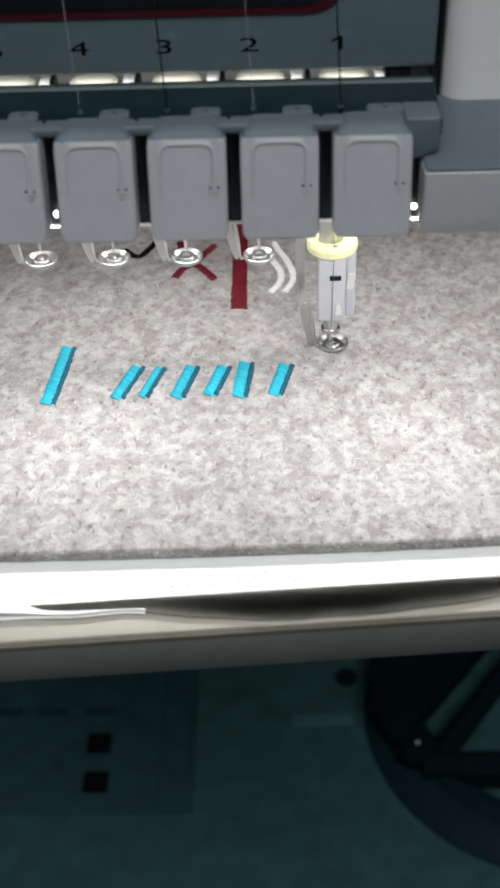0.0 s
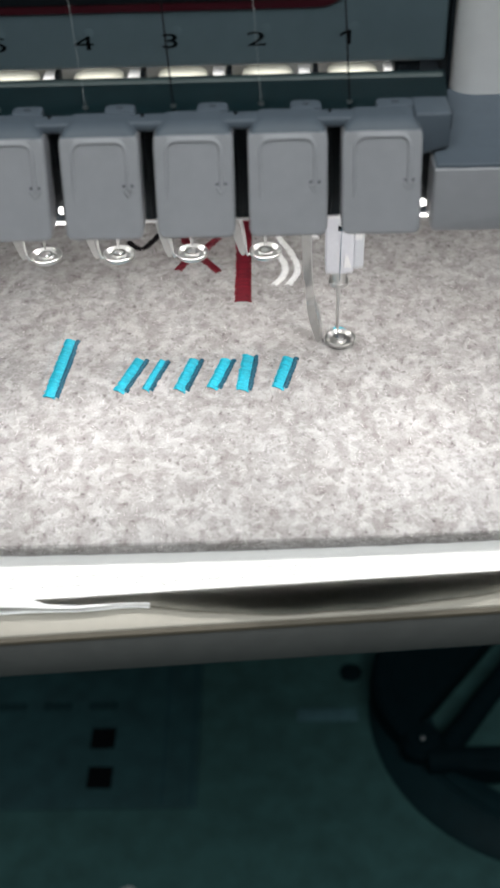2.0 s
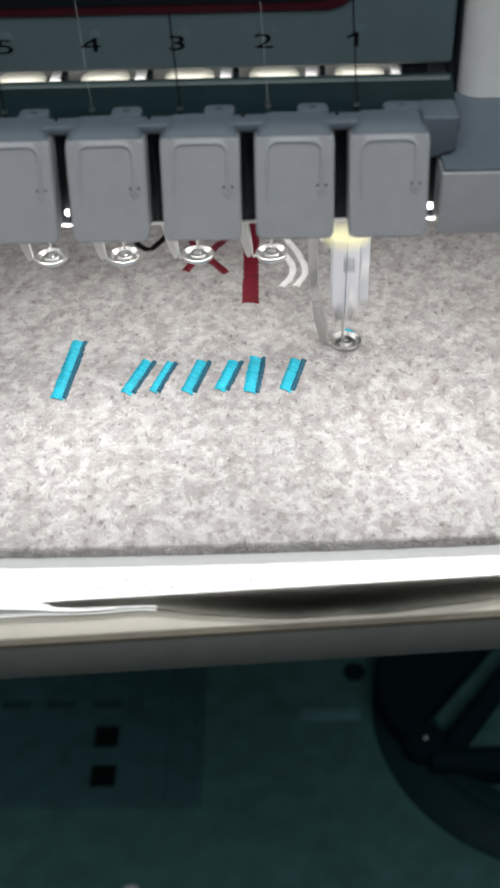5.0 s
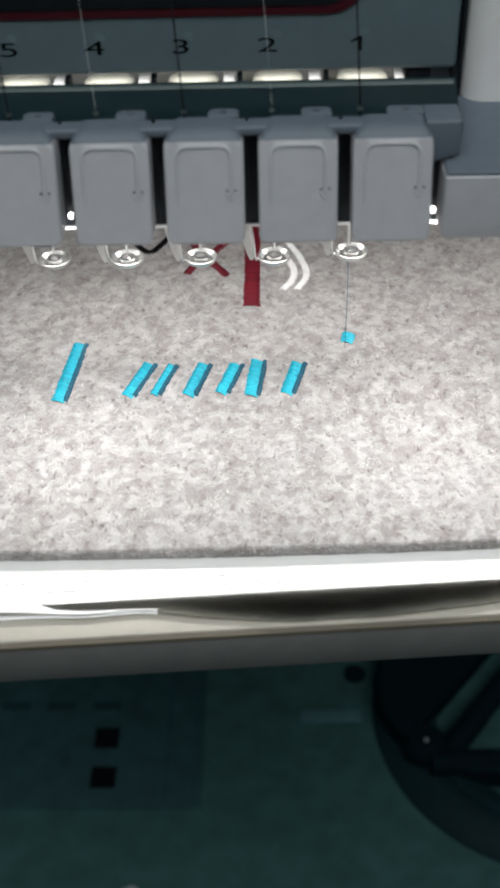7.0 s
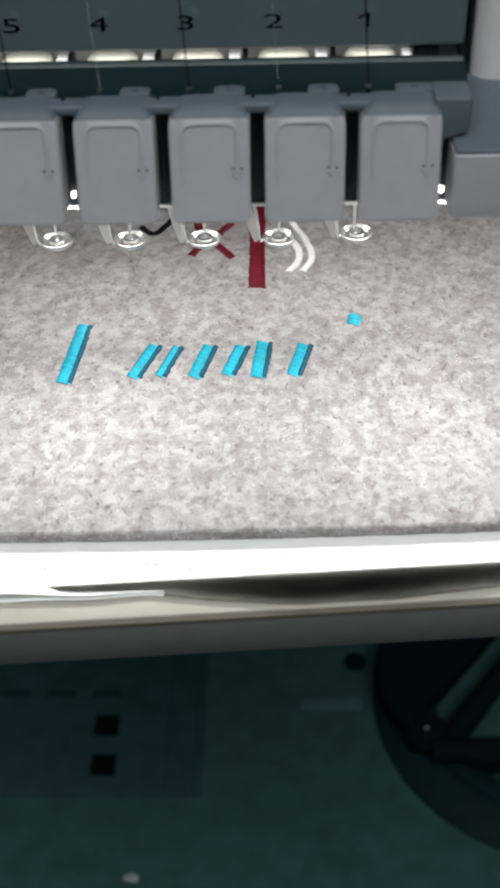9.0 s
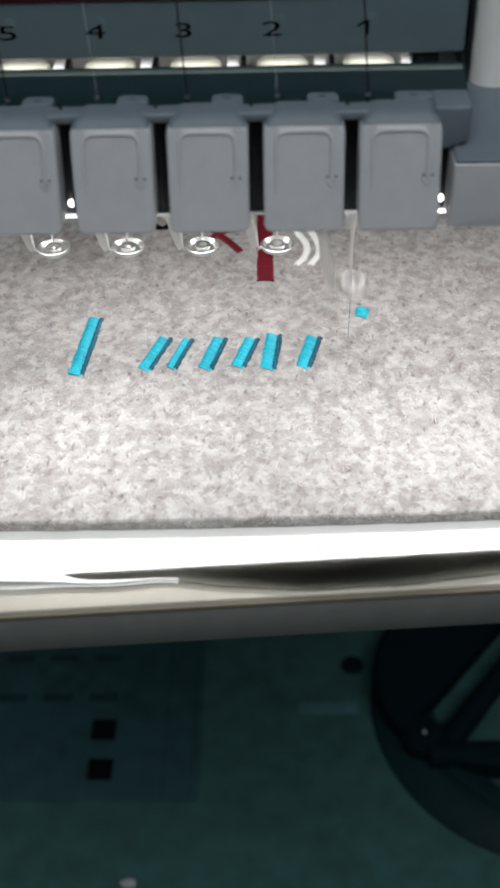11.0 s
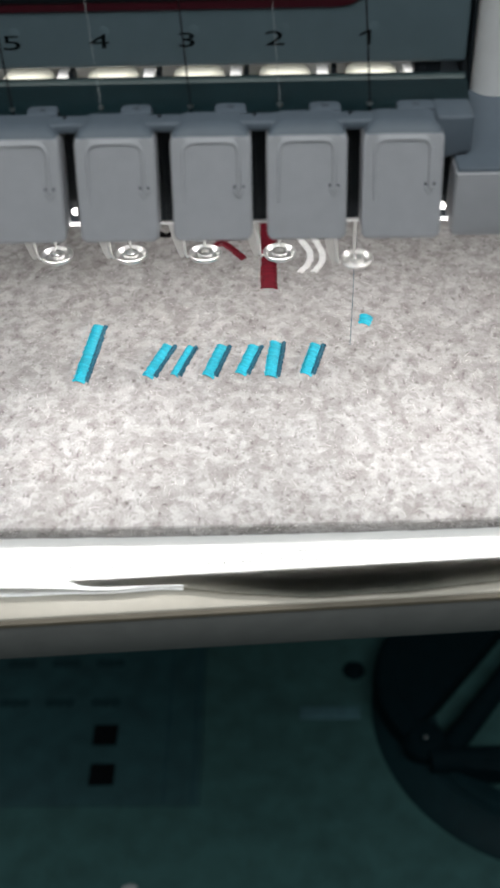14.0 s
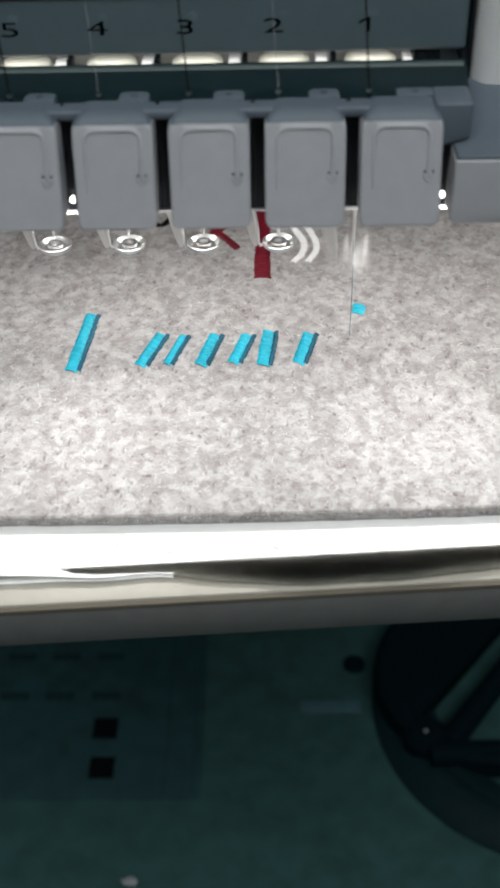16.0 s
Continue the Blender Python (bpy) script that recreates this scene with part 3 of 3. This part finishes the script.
hook = [(5.2, 4, 26), (5.1, 2.4, 10), (5.0, 1.2, 4)] + [(1.6 + 3.4 * math.cos(a), 0.6 + 2.6 * math.sin(a), 0.6 + 2.9 * math.sin(a)) for a in (radians(-12 * k) for k in range(12))]
tube(bm, hook, [0.4, 0.55, 0.8] + [0.95] * 7 + [0.85, 0.7, 0.55, 0.4, 0.3], 10)
tube(bm, [(-3.6, 3.0, 6), (-2.2, 2.4, 8.5), (0.2, 2.2, 10.6), (3.2, 3.0, 12), (5.1, 3.4, 13)], [0.35, 0.55, 0.6, 0.5, 0.4], 10)
wiper = part("thread_wiper", bm, WHITE, machine, "white curved thread wiper")

# ---- the hoop, the fleece, the felt and its stitching: all move together ----
TILT = radians(3.7)


def hoop_loop(n=240):
    """Rounded oblong, its front side through y = -35 at x = -34, a little askew."""
    ca, sa = math.cos(TILT), math.sin(TILT)
    pts = []
    for k in range(n):
        a = 2 * math.pi * k / n
        c, s = math.cos(a), math.sin(a)
        x = 165 * math.copysign(abs(c) ** 0.30, c)
        y = 108 * math.copysign(abs(s) ** 0.30, s)
        pts.append(Vector((-34 + x * ca - y * sa, 72.9 + x * sa + y * ca)))
    out = []
    for k, p in enumerate(pts):
        way = (pts[(k + 1) % n] - pts[k - 1]).normalized()
        out.append((p.x, p.y, way.y, -way.x))
    return out


hoop = tagged(new("embroidery_hoop"), "white and beige plastic embroidery hoop with embossed size, holding felt", "embroidery hoop")
LOOP = hoop_loop()
bm = bmesh.new()
sweep(bm, LOOP, [(-16, -4.6), (-15.6, -4.0), (-0.7, -4.0), (-0.3, -4.4), (-0.3, -13.5), (-16, -13.5)])
part("inner_ring", bm, WHITE, hoop, "white plastic inner ring")
bm = bmesh.new()
sweep(bm, LOOP, [(0.1, -4.9), (0.5, -4.5), (6.5, -4.7), (7.2, -5.0), (7.5, -5.7), (7.5, -14.8), (0.1, -14.8)])
part("outer_ring", bm, BEIGE, hoop, "beige plastic outer ring")
# the beige ring's front face, with its shade put into the colour
bm = bmesh.new()
sweep(bm, LOOP, [(7.3, -6.0), (7.8, -6.2), (8.1, -6.8), (8.1, -15.6), (7.7, -16.3), (7.3, -16.3)])
part("shaded_front", bm, HOOP_SHADE, hoop, "front face of the hoop, its shade put in as dark grey")
bm = bmesh.new()
sweep(bm, LOOP, [(7.4, -5.3), (8.25, -5.7), (8.3, -6.4), (7.4, -6.5)])
part("ring_lip", bm, LIP, hoop, "thin brown lip between ring and shaded face")
lettering("embossed_size", '300 x 200mm (11.8" x 7.9")', 3.1, 1.41, 0.24, WHITE, hoop, pose(-0.0506, -0.0315, -0.00398, 0, 0, 2.6), "embossed size in white plastic")

# fleece showing past the ring, with a loose wavy edge
fleece = tagged(new("backing_fleece"), "thin white backing fleece with a loose wavy edge under the felt", "fleece")


def fleece_edge(x):
    y = -40.6 + 0.003 * (x + 34) + 1.2 * math.exp(-((x + 52) / 9) ** 2) - 1.1 * math.exp(-((x + 25) / 16) ** 2)
    d = max(x + 12, 0)
    return y + (0.004 * d * d if d < 32 else 0.004 * 32 * 32 + 0.06 * (d - 32)) + 0.12 * math.sin(x / 3.1)


rows = []
for i in range(111):
    x = -140 + 2.0 * i
    back, front = -34.6 + (x + 34) * math.tan(TILT), fleece_edge(x)
    row = []
    for j in range(9):
        f = j / 8
        curl = 1.3 * math.exp(-((x + 82) / 17) ** 2) * f ** 1.5 * (1 - 0.25 * f) + 0.25 * math.sin(x / 9 + 1) * f
        row.append((x, back + (front - back) * f, -3.75 + 0.15 * f + max(curl, -0.2)))
    rows.append(row)
bm = bmesh.new()
vs = ribbon(bm, rows)
bmesh.ops.solidify(bm, geom=bm.faces[:], thickness=0.18)
part("fleece_sheet", bm, PAPER, fleece)
rows = []
for i in range(41):
    x = -112 + 1.55 * i
    back = -38.9 + min(6.0, 0.24 * max(0.0, -(x + 70)))
    rise = 0.9 / (1 + math.exp((x + 72) / 3))
    front = min(fleece_edge(x) - 0.15, back - 0.05)
    lift = 0.5 * math.exp(-((x + 66) / 12) ** 2)
    rows.append([(x, back + (front - back) * j / 6, -3.25 + rise * (1 - j / 6) - 0.8 * (j / 6) ** 1.5 + lift * (j / 6)) for j in range(7)])
bm = bmesh.new()
ribbon(bm, rows)
bmesh.ops.solidify(bm, geom=bm.faces[:], thickness=0.15)
part("loose_flap", bm, PAPER, fleece, "curled loose flap of the fleece")

felt = tagged(new("felt_panel"), "mottled grey wool felt panel with turquoise, red, white and black stitching", "felt")


def felt_edge(x):
    return -26.2 + 0.000216 * (x + 83) ** 2 * (1 if x > -83 else -0.3) + 0.16 * noise.noise((x / 6, 0, 0)) + 0.12 * noise.noise((x / 1.4, 3, 0))


xs = [-132 + 0.75 * i for i in range(277)]
rows = []
for x in xs:
    e = felt_edge(x)
    n1, n2 = noise.noise((x / 1.1, 8, 0)), noise.noise((x / 0.9, 20, 0))
    row = [(x, e + 4, -3.95), (x, e + 1.3, -3.95), (x, e + 0.85 + 0.18 * n2, -2.6), (x, e + 0.35 + 0.18 * n1, -1.2), (x, e + 0.12, -0.45), (x, e + 0.4, -0.08)]
    for j in range(1, 60):
        y = e + 0.45 + (150 - e) * (j / 59) ** 1.3
        row.append((x, y, 0.05 * noise.noise((x / 2.2, y / 2.2, 0)) + 0.10 * noise.noise((x / 14, y / 14, 5))))
    rows.append(row)
bm = bmesh.new()
ribbon(bm, rows)
part("felt_sheet", bm, FELT, felt)
rnd = random.Random(4)
bm = bmesh.new()
for i in range(4000):
    x = rnd.uniform(-95, 32)
    e = felt_edge(x)
    if i % 4:
        y = rnd.uniform(e + 0.3, 75)
        p, z = Vector((x, y, 0.0)), rnd.uniform(0.05, 0.35)
        a = rnd.uniform(0, 2 * math.pi)
        l = rnd.uniform(0.6, 2.2)
        q = p + Vector((math.cos(a) * l, math.sin(a) * l, rnd.uniform(0.02, 0.3)))
    else:
        h = rnd.uniform(-3.2, 0)
        p, z = Vector((x, e + 0.1 - h * 0.3, h)), 0.0
        q = p + Vector((rnd.uniform(-0.8, 0.8), rnd.uniform(-0.8, -0.1), rnd.uniform(-0.4, 0.6)))
    m = p.lerp(q, 0.5) + Vector((rnd.uniform(-0.2, 0.2), rnd.uniform(-0.2, 0.2), z))
    w = Vector((-(q - p).y, (q - p).x, 0)).normalized() * rnd.uniform(0.02, 0.045)
    vs = [bm.verts.new(v) for v in (p - w, p + w, m + w, m - w, q)]
    bm.faces.new(vs[:4])
    bm.faces.new((vs[3], vs[2], vs[4]))
tagged(part("wool_fuzz", bm, FIBRE, felt, smooth=0), kind="stuff")

# stitching: turquoise bars, a wine-red bar and cross, white squiggles, a black one
for k, (path, w) in enumerate((
    ([(-78.0, 23.2), (-75.8, 46.6)], 3.1),
    ([(-61.8, 25.0), (-57.6, 37.6)], 3.0), ([(-55.4, 25.4), (-52.0, 37.0)], 2.0),
    ([(-47.4, 25.0), (-44.2, 37.2)], 3.0), ([(-39.6, 25.6), (-36.4, 37.0)], 3.0),
    ([(-32.6, 24.6), (-31.0, 38.4)], 3.2), ([(-24.2, 25.2), (-21.2, 37.2)], 3.0),
)):
    bm = bmesh.new()
    satin(bm, path, w, thick=0.14, step=0.17, seed=k + 3, lean=0.35)
    part("stitched_bar", bm, CYAN, felt, "turquoise satin-stitched bar")
    # dark row puts the bar's shadow side into the thread colour
    bm = bmesh.new()
    satin(bm, [(x + w * 0.5 + 0.25, y) for x, y in path], 0.8, thick=0.13, step=0.17, seed=k + 23, lean=0.35)
    part("stitched_shadow_side", bm, TEAL, felt, "thin dark teal stitched row, the bar's shadow side put in")
bm = bmesh.new()
satin(bm, [(-32.75, 63.2), (-32.75, 112)], 4.1, seed=20)
part("stitched_stripe", bm, WINE, felt, "wine-red satin-stitched stripe")
for k, path in enumerate(([(-50.6, 79.6), (-48.6, 84.2), (-45.6, 87.5)], [(-39.4, 78.2), (-42.6, 83.4), (-45.6, 87.5)], [(-45.6, 87.5), (-42.6, 92.8), (-40.0, 97)], [(-45.6, 87.5), (-48.5, 93), (-50, 99)])):
    bm = bmesh.new()
    satin(bm, curve_through(path), 1.9, seed=30 + k)
    part("stitched_branch", bm, WINE, felt, "wine-red satin-stitched branch")
for k, path in enumerate(([(-23.0, 98), (-22.2, 94.6), (-19.9, 88.9), (-18.1, 81.3), (-18.4, 76), (-20.6, 71.0)], [(-25.4, 93), (-23.4, 87.5), (-21.4, 81.5), (-21.8, 76), (-24.4, 71.0)], [(-13.6, 104), (-13.0, 99), (-12.2, 95)])):
    bm = bmesh.new()
    satin(bm, curve_through(path), [0.6] + [1.35] * 200, seed=40 + k)
    part("stitched_squiggle", bm, SNOW, felt, "white satin-stitched squiggle")
bm = bmesh.new()
satin(bm, curve_through([(-65.5, 95.5), (-63.4, 92.6), (-61.0, 91.8), (-58.6, 96), (-56.5, 101)]), 1.4, seed=50)
part("stitched_squiggle", bm, BLACK, felt, "black satin-stitched squiggle")
bm = bmesh.new()
satin(bm, [(-0.5, -1.9), (0.5, 1.9)], [2.8, 3.6], seed=60, lean=0.2)
dot = part("stitched_dot", bm, CYAN, felt, "small turquoise dot of fresh stitches")

# ---- on the worktop ----
chart = tagged(new("base_panel"), "dark printed panel with black squares lying on the worktop", "panel")


def far(x, y):
    """From the plan at 148 mm below the felt, along the sight line, down to the worktop."""
    return -26.2 + (x + 26.2) * 1.605, -186.4 + (y + 186.4) * 1.605


bm = bmesh.new()
box(bm, -330, -67, 126, 320, TOP, TOP + 1.2, 0.5)
part("plate", bm, CHART, chart)
for x, y in ((-83.2, 34.0), (-82.8, 19.2)):
    x, y = far(x, y)
    bm = bmesh.new()
    box(bm, x - 6.3, x + 6.3, y - 6.2, y + 6.2, TOP + 1.2, TOP + 2.0, 0.3)
    part("black_square", bm, PRINT, chart)
for row, y in enumerate((47.0, 63.5)):
    for x in (-132.0, -115.0, -99.8, -84.5):
        cx, cy = far(x, y)
        for dx in (-5.2, 0.0, 5.2):
            bm = bmesh.new()
            lathe(bm, [(1.0, TOP + 1.15), (2.6, TOP + 1.15), (2.6, TOP + 1.5), (1.0, TOP + 1.5)], cx + dx, cy, 14)
            part("printed_ring", bm, MARK, chart)
for x in (-62.8, -54.0):
    x, _ = far(x, 0)
    bm = bmesh.new()
    box(bm, x - 0.6, x + 0.6, 128, 320, TOP + 1.2, TOP + 1.5, 0.1)
    part("printed_line", bm, FAINT, chart)

# thin paler plate that puts a faint light smear on the worktop into colour
strip = material("pale_teal_smear", (0.030, 0.085, 0.100), 0.8, vary=0.2, grain=0.006, bump=0.05)
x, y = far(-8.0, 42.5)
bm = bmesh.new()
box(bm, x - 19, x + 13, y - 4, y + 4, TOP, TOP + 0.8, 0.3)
tagged(part("smear_plate", bm, strip), "thin paler teal plate, a light smear put on the worktop", "label")
# small dark knob near the label-sized plate
x, y = far(-1.0, 60.0)
bm = bmesh.new()
lathe(bm, [(0.01, TOP), (6, TOP), (6, TOP + 1.2), (4.5, TOP + 2), (0.01, TOP + 2.2)], x, y, 24)
tagged(part("dark_knob", bm, TRAY), "small dark round knob on the worktop", "rubber foot")

tray = tagged(new("round_stand"), "black round plastic stand with spokes beside the machine", "stand")
bm = bmesh.new()
lathe(bm, [(58, TOP), (59, TOP + 6), (66, TOP + 9), (70, TOP + 9), (71.5, TOP + 6.5), (73.5, TOP + 6.5), (75, TOP + 8.5), (80, TOP + 7.5), (86, TOP + 4), (90, TOP + 1.5), (91, TOP)], 113, 180, 72)
part("base_flange", bm, RIM, tray, "dark teal moulded flange")
bm = bmesh.new()
lathe(bm, [(43, TOP + 5), (44, TOP + 15), (46, TOP + 17), (53, TOP + 17), (56, TOP + 15), (57, TOP + 5)], 80, 192, 72)
part("rim", bm, TRAY, tray)
# raised plate over the part of the ring beyond the slanting slot
bm = bmesh.new()
arc = [(80 + 54 * math.cos(a), 192 + 54 * math.sin(a)) for a in (radians(d) for d in range(60, 221, 5))]
low = [bm.verts.new((x, y, TOP + 4)) for x, y in arc]
high = [bm.verts.new((x, y, TOP + 16)) for x, y in arc]
for k in range(len(arc)):
    m = (k + 1) % len(arc)
    bm.faces.new((low[k], low[m], high[m], high[k]))
bm.faces.new(high)
bm.faces.new(low[::-1])
part("plate", bm, TRAY, tray)
for a, b in (((57, 149), (118, 227)), ((48, 144), (120, 146))):
    bm = bmesh.new()
    tube(bm, [(*a, TOP + 12), (*b, TOP + 12)], [6.5, 5.5], 14)
    part("spoke", bm, TRAY, tray)
gx, gy = 46.5, 154.5
bm = bmesh.new()
lathe(bm, [(0.01, TOP), (11, TOP), (11, TOP + 14), (8, TOP + 18), (0.01, TOP + 19)], gx, gy, 28)
boss = part("boss", bm, TRAY, tray)
bm = bmesh.new()
bmesh.ops.create_uvsphere(bm, u_segments=12, v_segments=8, radius=1.1)
bmesh.ops.translate(bm, verts=bm.verts, vec=(gx - 0.5, gy - 2, TOP + 19))
part("screw", bm, CHROME, boss)

bm = bmesh.new()
bmesh.ops.create_icosphere(bm, subdivisions=2, radius=2.6)
for v in bm.verts:
    v.co = Vector((v.co.x * 1.6, v.co.y * 0.8, v.co.z * 0.35)) * (1 + 0.35 * noise.noise(v.co * 0.6)) + Vector((-97, 83, TOP + 0.9))
tagged(part("thread_scrap", bm, PALE), "small crumpled scrap of pale grey thread on the worktop", "scrap")

# ---- what moves ----
# seconds, right and back in millimetres
HOOP = [
    (0.0, 0.34, -1.55), (0.5, 0.69, -0.93), (1.0, 0.88, 0.08), (1.5, 1.07, 0.76), (2.0, -0.19, 0.16), (2.5, 0.21, 0.42), (3.0, -0.10, 0.50),
    (3.5, -0.03, 0.0), (4.0, 0.60, 0.46), (4.2, 0.5, 0.4), (5.0, 0.3, 0.1), (6.3, 0.05, 0.2), (6.5, 0.03, 0.23), (7.0, 0.0, 0.0), (7.5, 0.04, -0.03), (8.0, -0.05, 0.24),
    (8.3, 0.0, 0.3), (8.4, 4.2, 0.5), (8.5, 14.3, 0.78), (8.6, 15.4, 0.8), (8.7, 15.2, 0.8), (8.8, 7.3, 0.7), (8.9, 2.2, 0.5), (9.0, 0.37, 0.48), (9.1, 2.6, 5.0), (9.2, 2.6, 5.6),
    (9.8, 2.8, 6.2), (11.3, 3.2, 6.8), (11.5, 3.21, 6.78), (12.0, 3.51, 6.61), (12.5, 3.35, 6.83), (13.0, 3.20, 6.70), (13.5, 3.51, 6.37), (14.0, 3.55, 6.61),
    (14.5, 3.77, 6.63), (15.0, 2.64, 6.51), (15.5, 4.38, 7.09), (16.0, 1.99, 7.15),
]
# seconds, foot above the felt, needle bar above its lowest, in millimetres
# at first it sews so fast that bar and needle blur
STITCH = [(0, 0, 3), (1 / 30, 0, 3)] + [(k / 30, 0, (1.0, 4.0, 7.0, 4.0)[k % 4]) for k in range(2, 45)] + [
    (1.5, 0, 1), (1.6, 13, 29.7), (1.7, 22, 37.8), (1.8, 0, 0), (1.9, 22, 37.8),
    (2, 0, 15), (2.1, 1.5, 19.4), (2.2, 24, 39.6), (2.3, 13, 29.7), (2.4, 0, 1), (2.5, 0, 5), (2.6, 4, 21.6), (2.7, 17.6, 33.8), (2.8, 24, 39.6), (2.9, 23.5, 39.2),
    (3, 18, 34.2), (3.1, 1, 18.9), (3.2, 0, 4), (3.3, 0, 0), (3.4, 0, 15), (3.5, 11, 27.9), (3.6, 21, 36.9), (3.7, 25, 40.5), (3.8, 21, 36.9), (3.9, 12, 28.8),
    (4, 0, 15), (4.1, 0, 0), (4.2, 0, 5), (4.3, 1, 18.9), (4.4, 12, 28.8), (4.5, 22, 37.8), (4.6, 24, 39.6), (4.7, 14, 30.6), (4.8, 0, 12), (4.9, 0, 0),
    (5, 0, 6), (5.1, 10, 27), (5.2, 21, 36.9), (5.35, 25, 40.5), (5.5, 15, 31.5), (5.6, 0, 14), (5.7, 0, 0), (5.8, 0, 8), (5.9, 12, 28.8), (6, 21, 36.9),
    (6.1, 25, 40.5), (6.3, 25, 40.5), (9.2, 25, 40.5), (9.6, 25, 40.5), (9.7, 18, 34.2), (9.8, 5, 22.5), (9.9, 0, 10), (10, 0, 0), (10.1, 0, 8), (10.2, 10, 27),
    (10.3, 20, 36), (10.4, 25, 40.5), (10.5, 22, 37.8), (10.6, 10, 27), (10.7, 0, 12), (10.8, 0, 0), (10.9, 0, 12), (11, 14, 30.6), (11.1, 25, 40.5), (11.2, 20, 36),
    (11.3, 9, 26.1), (11.4, 20, 36), (11.5, 25, 40.5), (11.6, 23, 38.7), (11.7, 14, 30.6), (11.8, 0, 14), (11.9, 0, 0), (12, 0, 4), (12.1, 1, 18.9), (12.2, 15.6, 32),
    (12.3, 25, 40.5), (12.4, 24, 39.6), (12.5, 19, 35.1), (12.6, 3.5, 21.1), (12.7, 0, 10), (12.8, 0, 0), (12.9, 0, 14), (13, 9, 26.1), (13.1, 21, 36.9), (13.2, 25, 40.5),
    (13.3, 22, 37.8), (13.4, 15, 31.5), (13.5, 0, 15), (13.6, 0, 1), (13.7, 0, 3), (13.8, 1, 18.9), (13.9, 15, 31.5), (14, 22.5, 38.2), (14.1, 25, 40.5), (14.2, 19.5, 35.5),
    (14.3, 5, 22.5), (14.4, 0, 4), (14.5, 0, 3), (14.6, 6, 23.4), (14.7, 23, 38.7), (14.8, 24, 39.6), (14.9, 9, 26.1), (15, 0, 2), (15.1, 0.4, 13), (15.2, 18, 34.2),
    (15.3, 22.5, 38.2), (15.4, 5, 22.5), (15.5, 0, 1), (15.6, 12.6, 29.3), (15.7, 25, 40.5), (15.8, 2.5, 20.2), (15.9, 0, 4), (16, 21, 36.9),
]


def motions():
    for thing in (hoop, fleece, felt):
        walk(thing, [(t, pose(x / 1000, y / 1000, 0)) for t, x, y in HOOP])
    nx, ny = NEEDLE_X / 1000, NEEDLE_Y / 1000
    walk(foot, [(t, pose(nx + 0.0007, ny, (f + max(0, f - 18) * 0.16) / 1000)) for t, f, n in STITCH])
    walk(bar, [(t, pose(nx, ny, n / 1000)) for t, f, n in STITCH])
    # the strand is cut and drawn up, then sewn in again
    walk(strand, [(t, pose(nx, ny, z / 1000)) for t, z in ((0, 0), (7.3, 0), (7.6, 0), (7.9, 30), (8.2, 30), (9.4, 30), (9.6, 30), (9.9, 0), (10.2, 0), (16, 0))])
    # the wiper drops under the foot twice
    walk(wiper, [(t, pose(nx, ny, z / 1000)) for t, z in ((0, 56), (5.9, 56), (6.1, 56), (6.3, 24), (6.45, 56), (6.6, 56), (7.1, 56), (7.25, 56), (7.4, 24), (7.5, 24), (7.65, 56), (7.8, 56), (16, 56))])
    # the dot comes up stitch by stitch out of the felt
    walk(dot, [(t, pose(-0.0085, 0.0478, z / 1000)) for t, z in ((0, -1.2), (1.0, -0.8), (1.55, 0.0), (1.7, 0.0), (16, 0.0))])


motions()
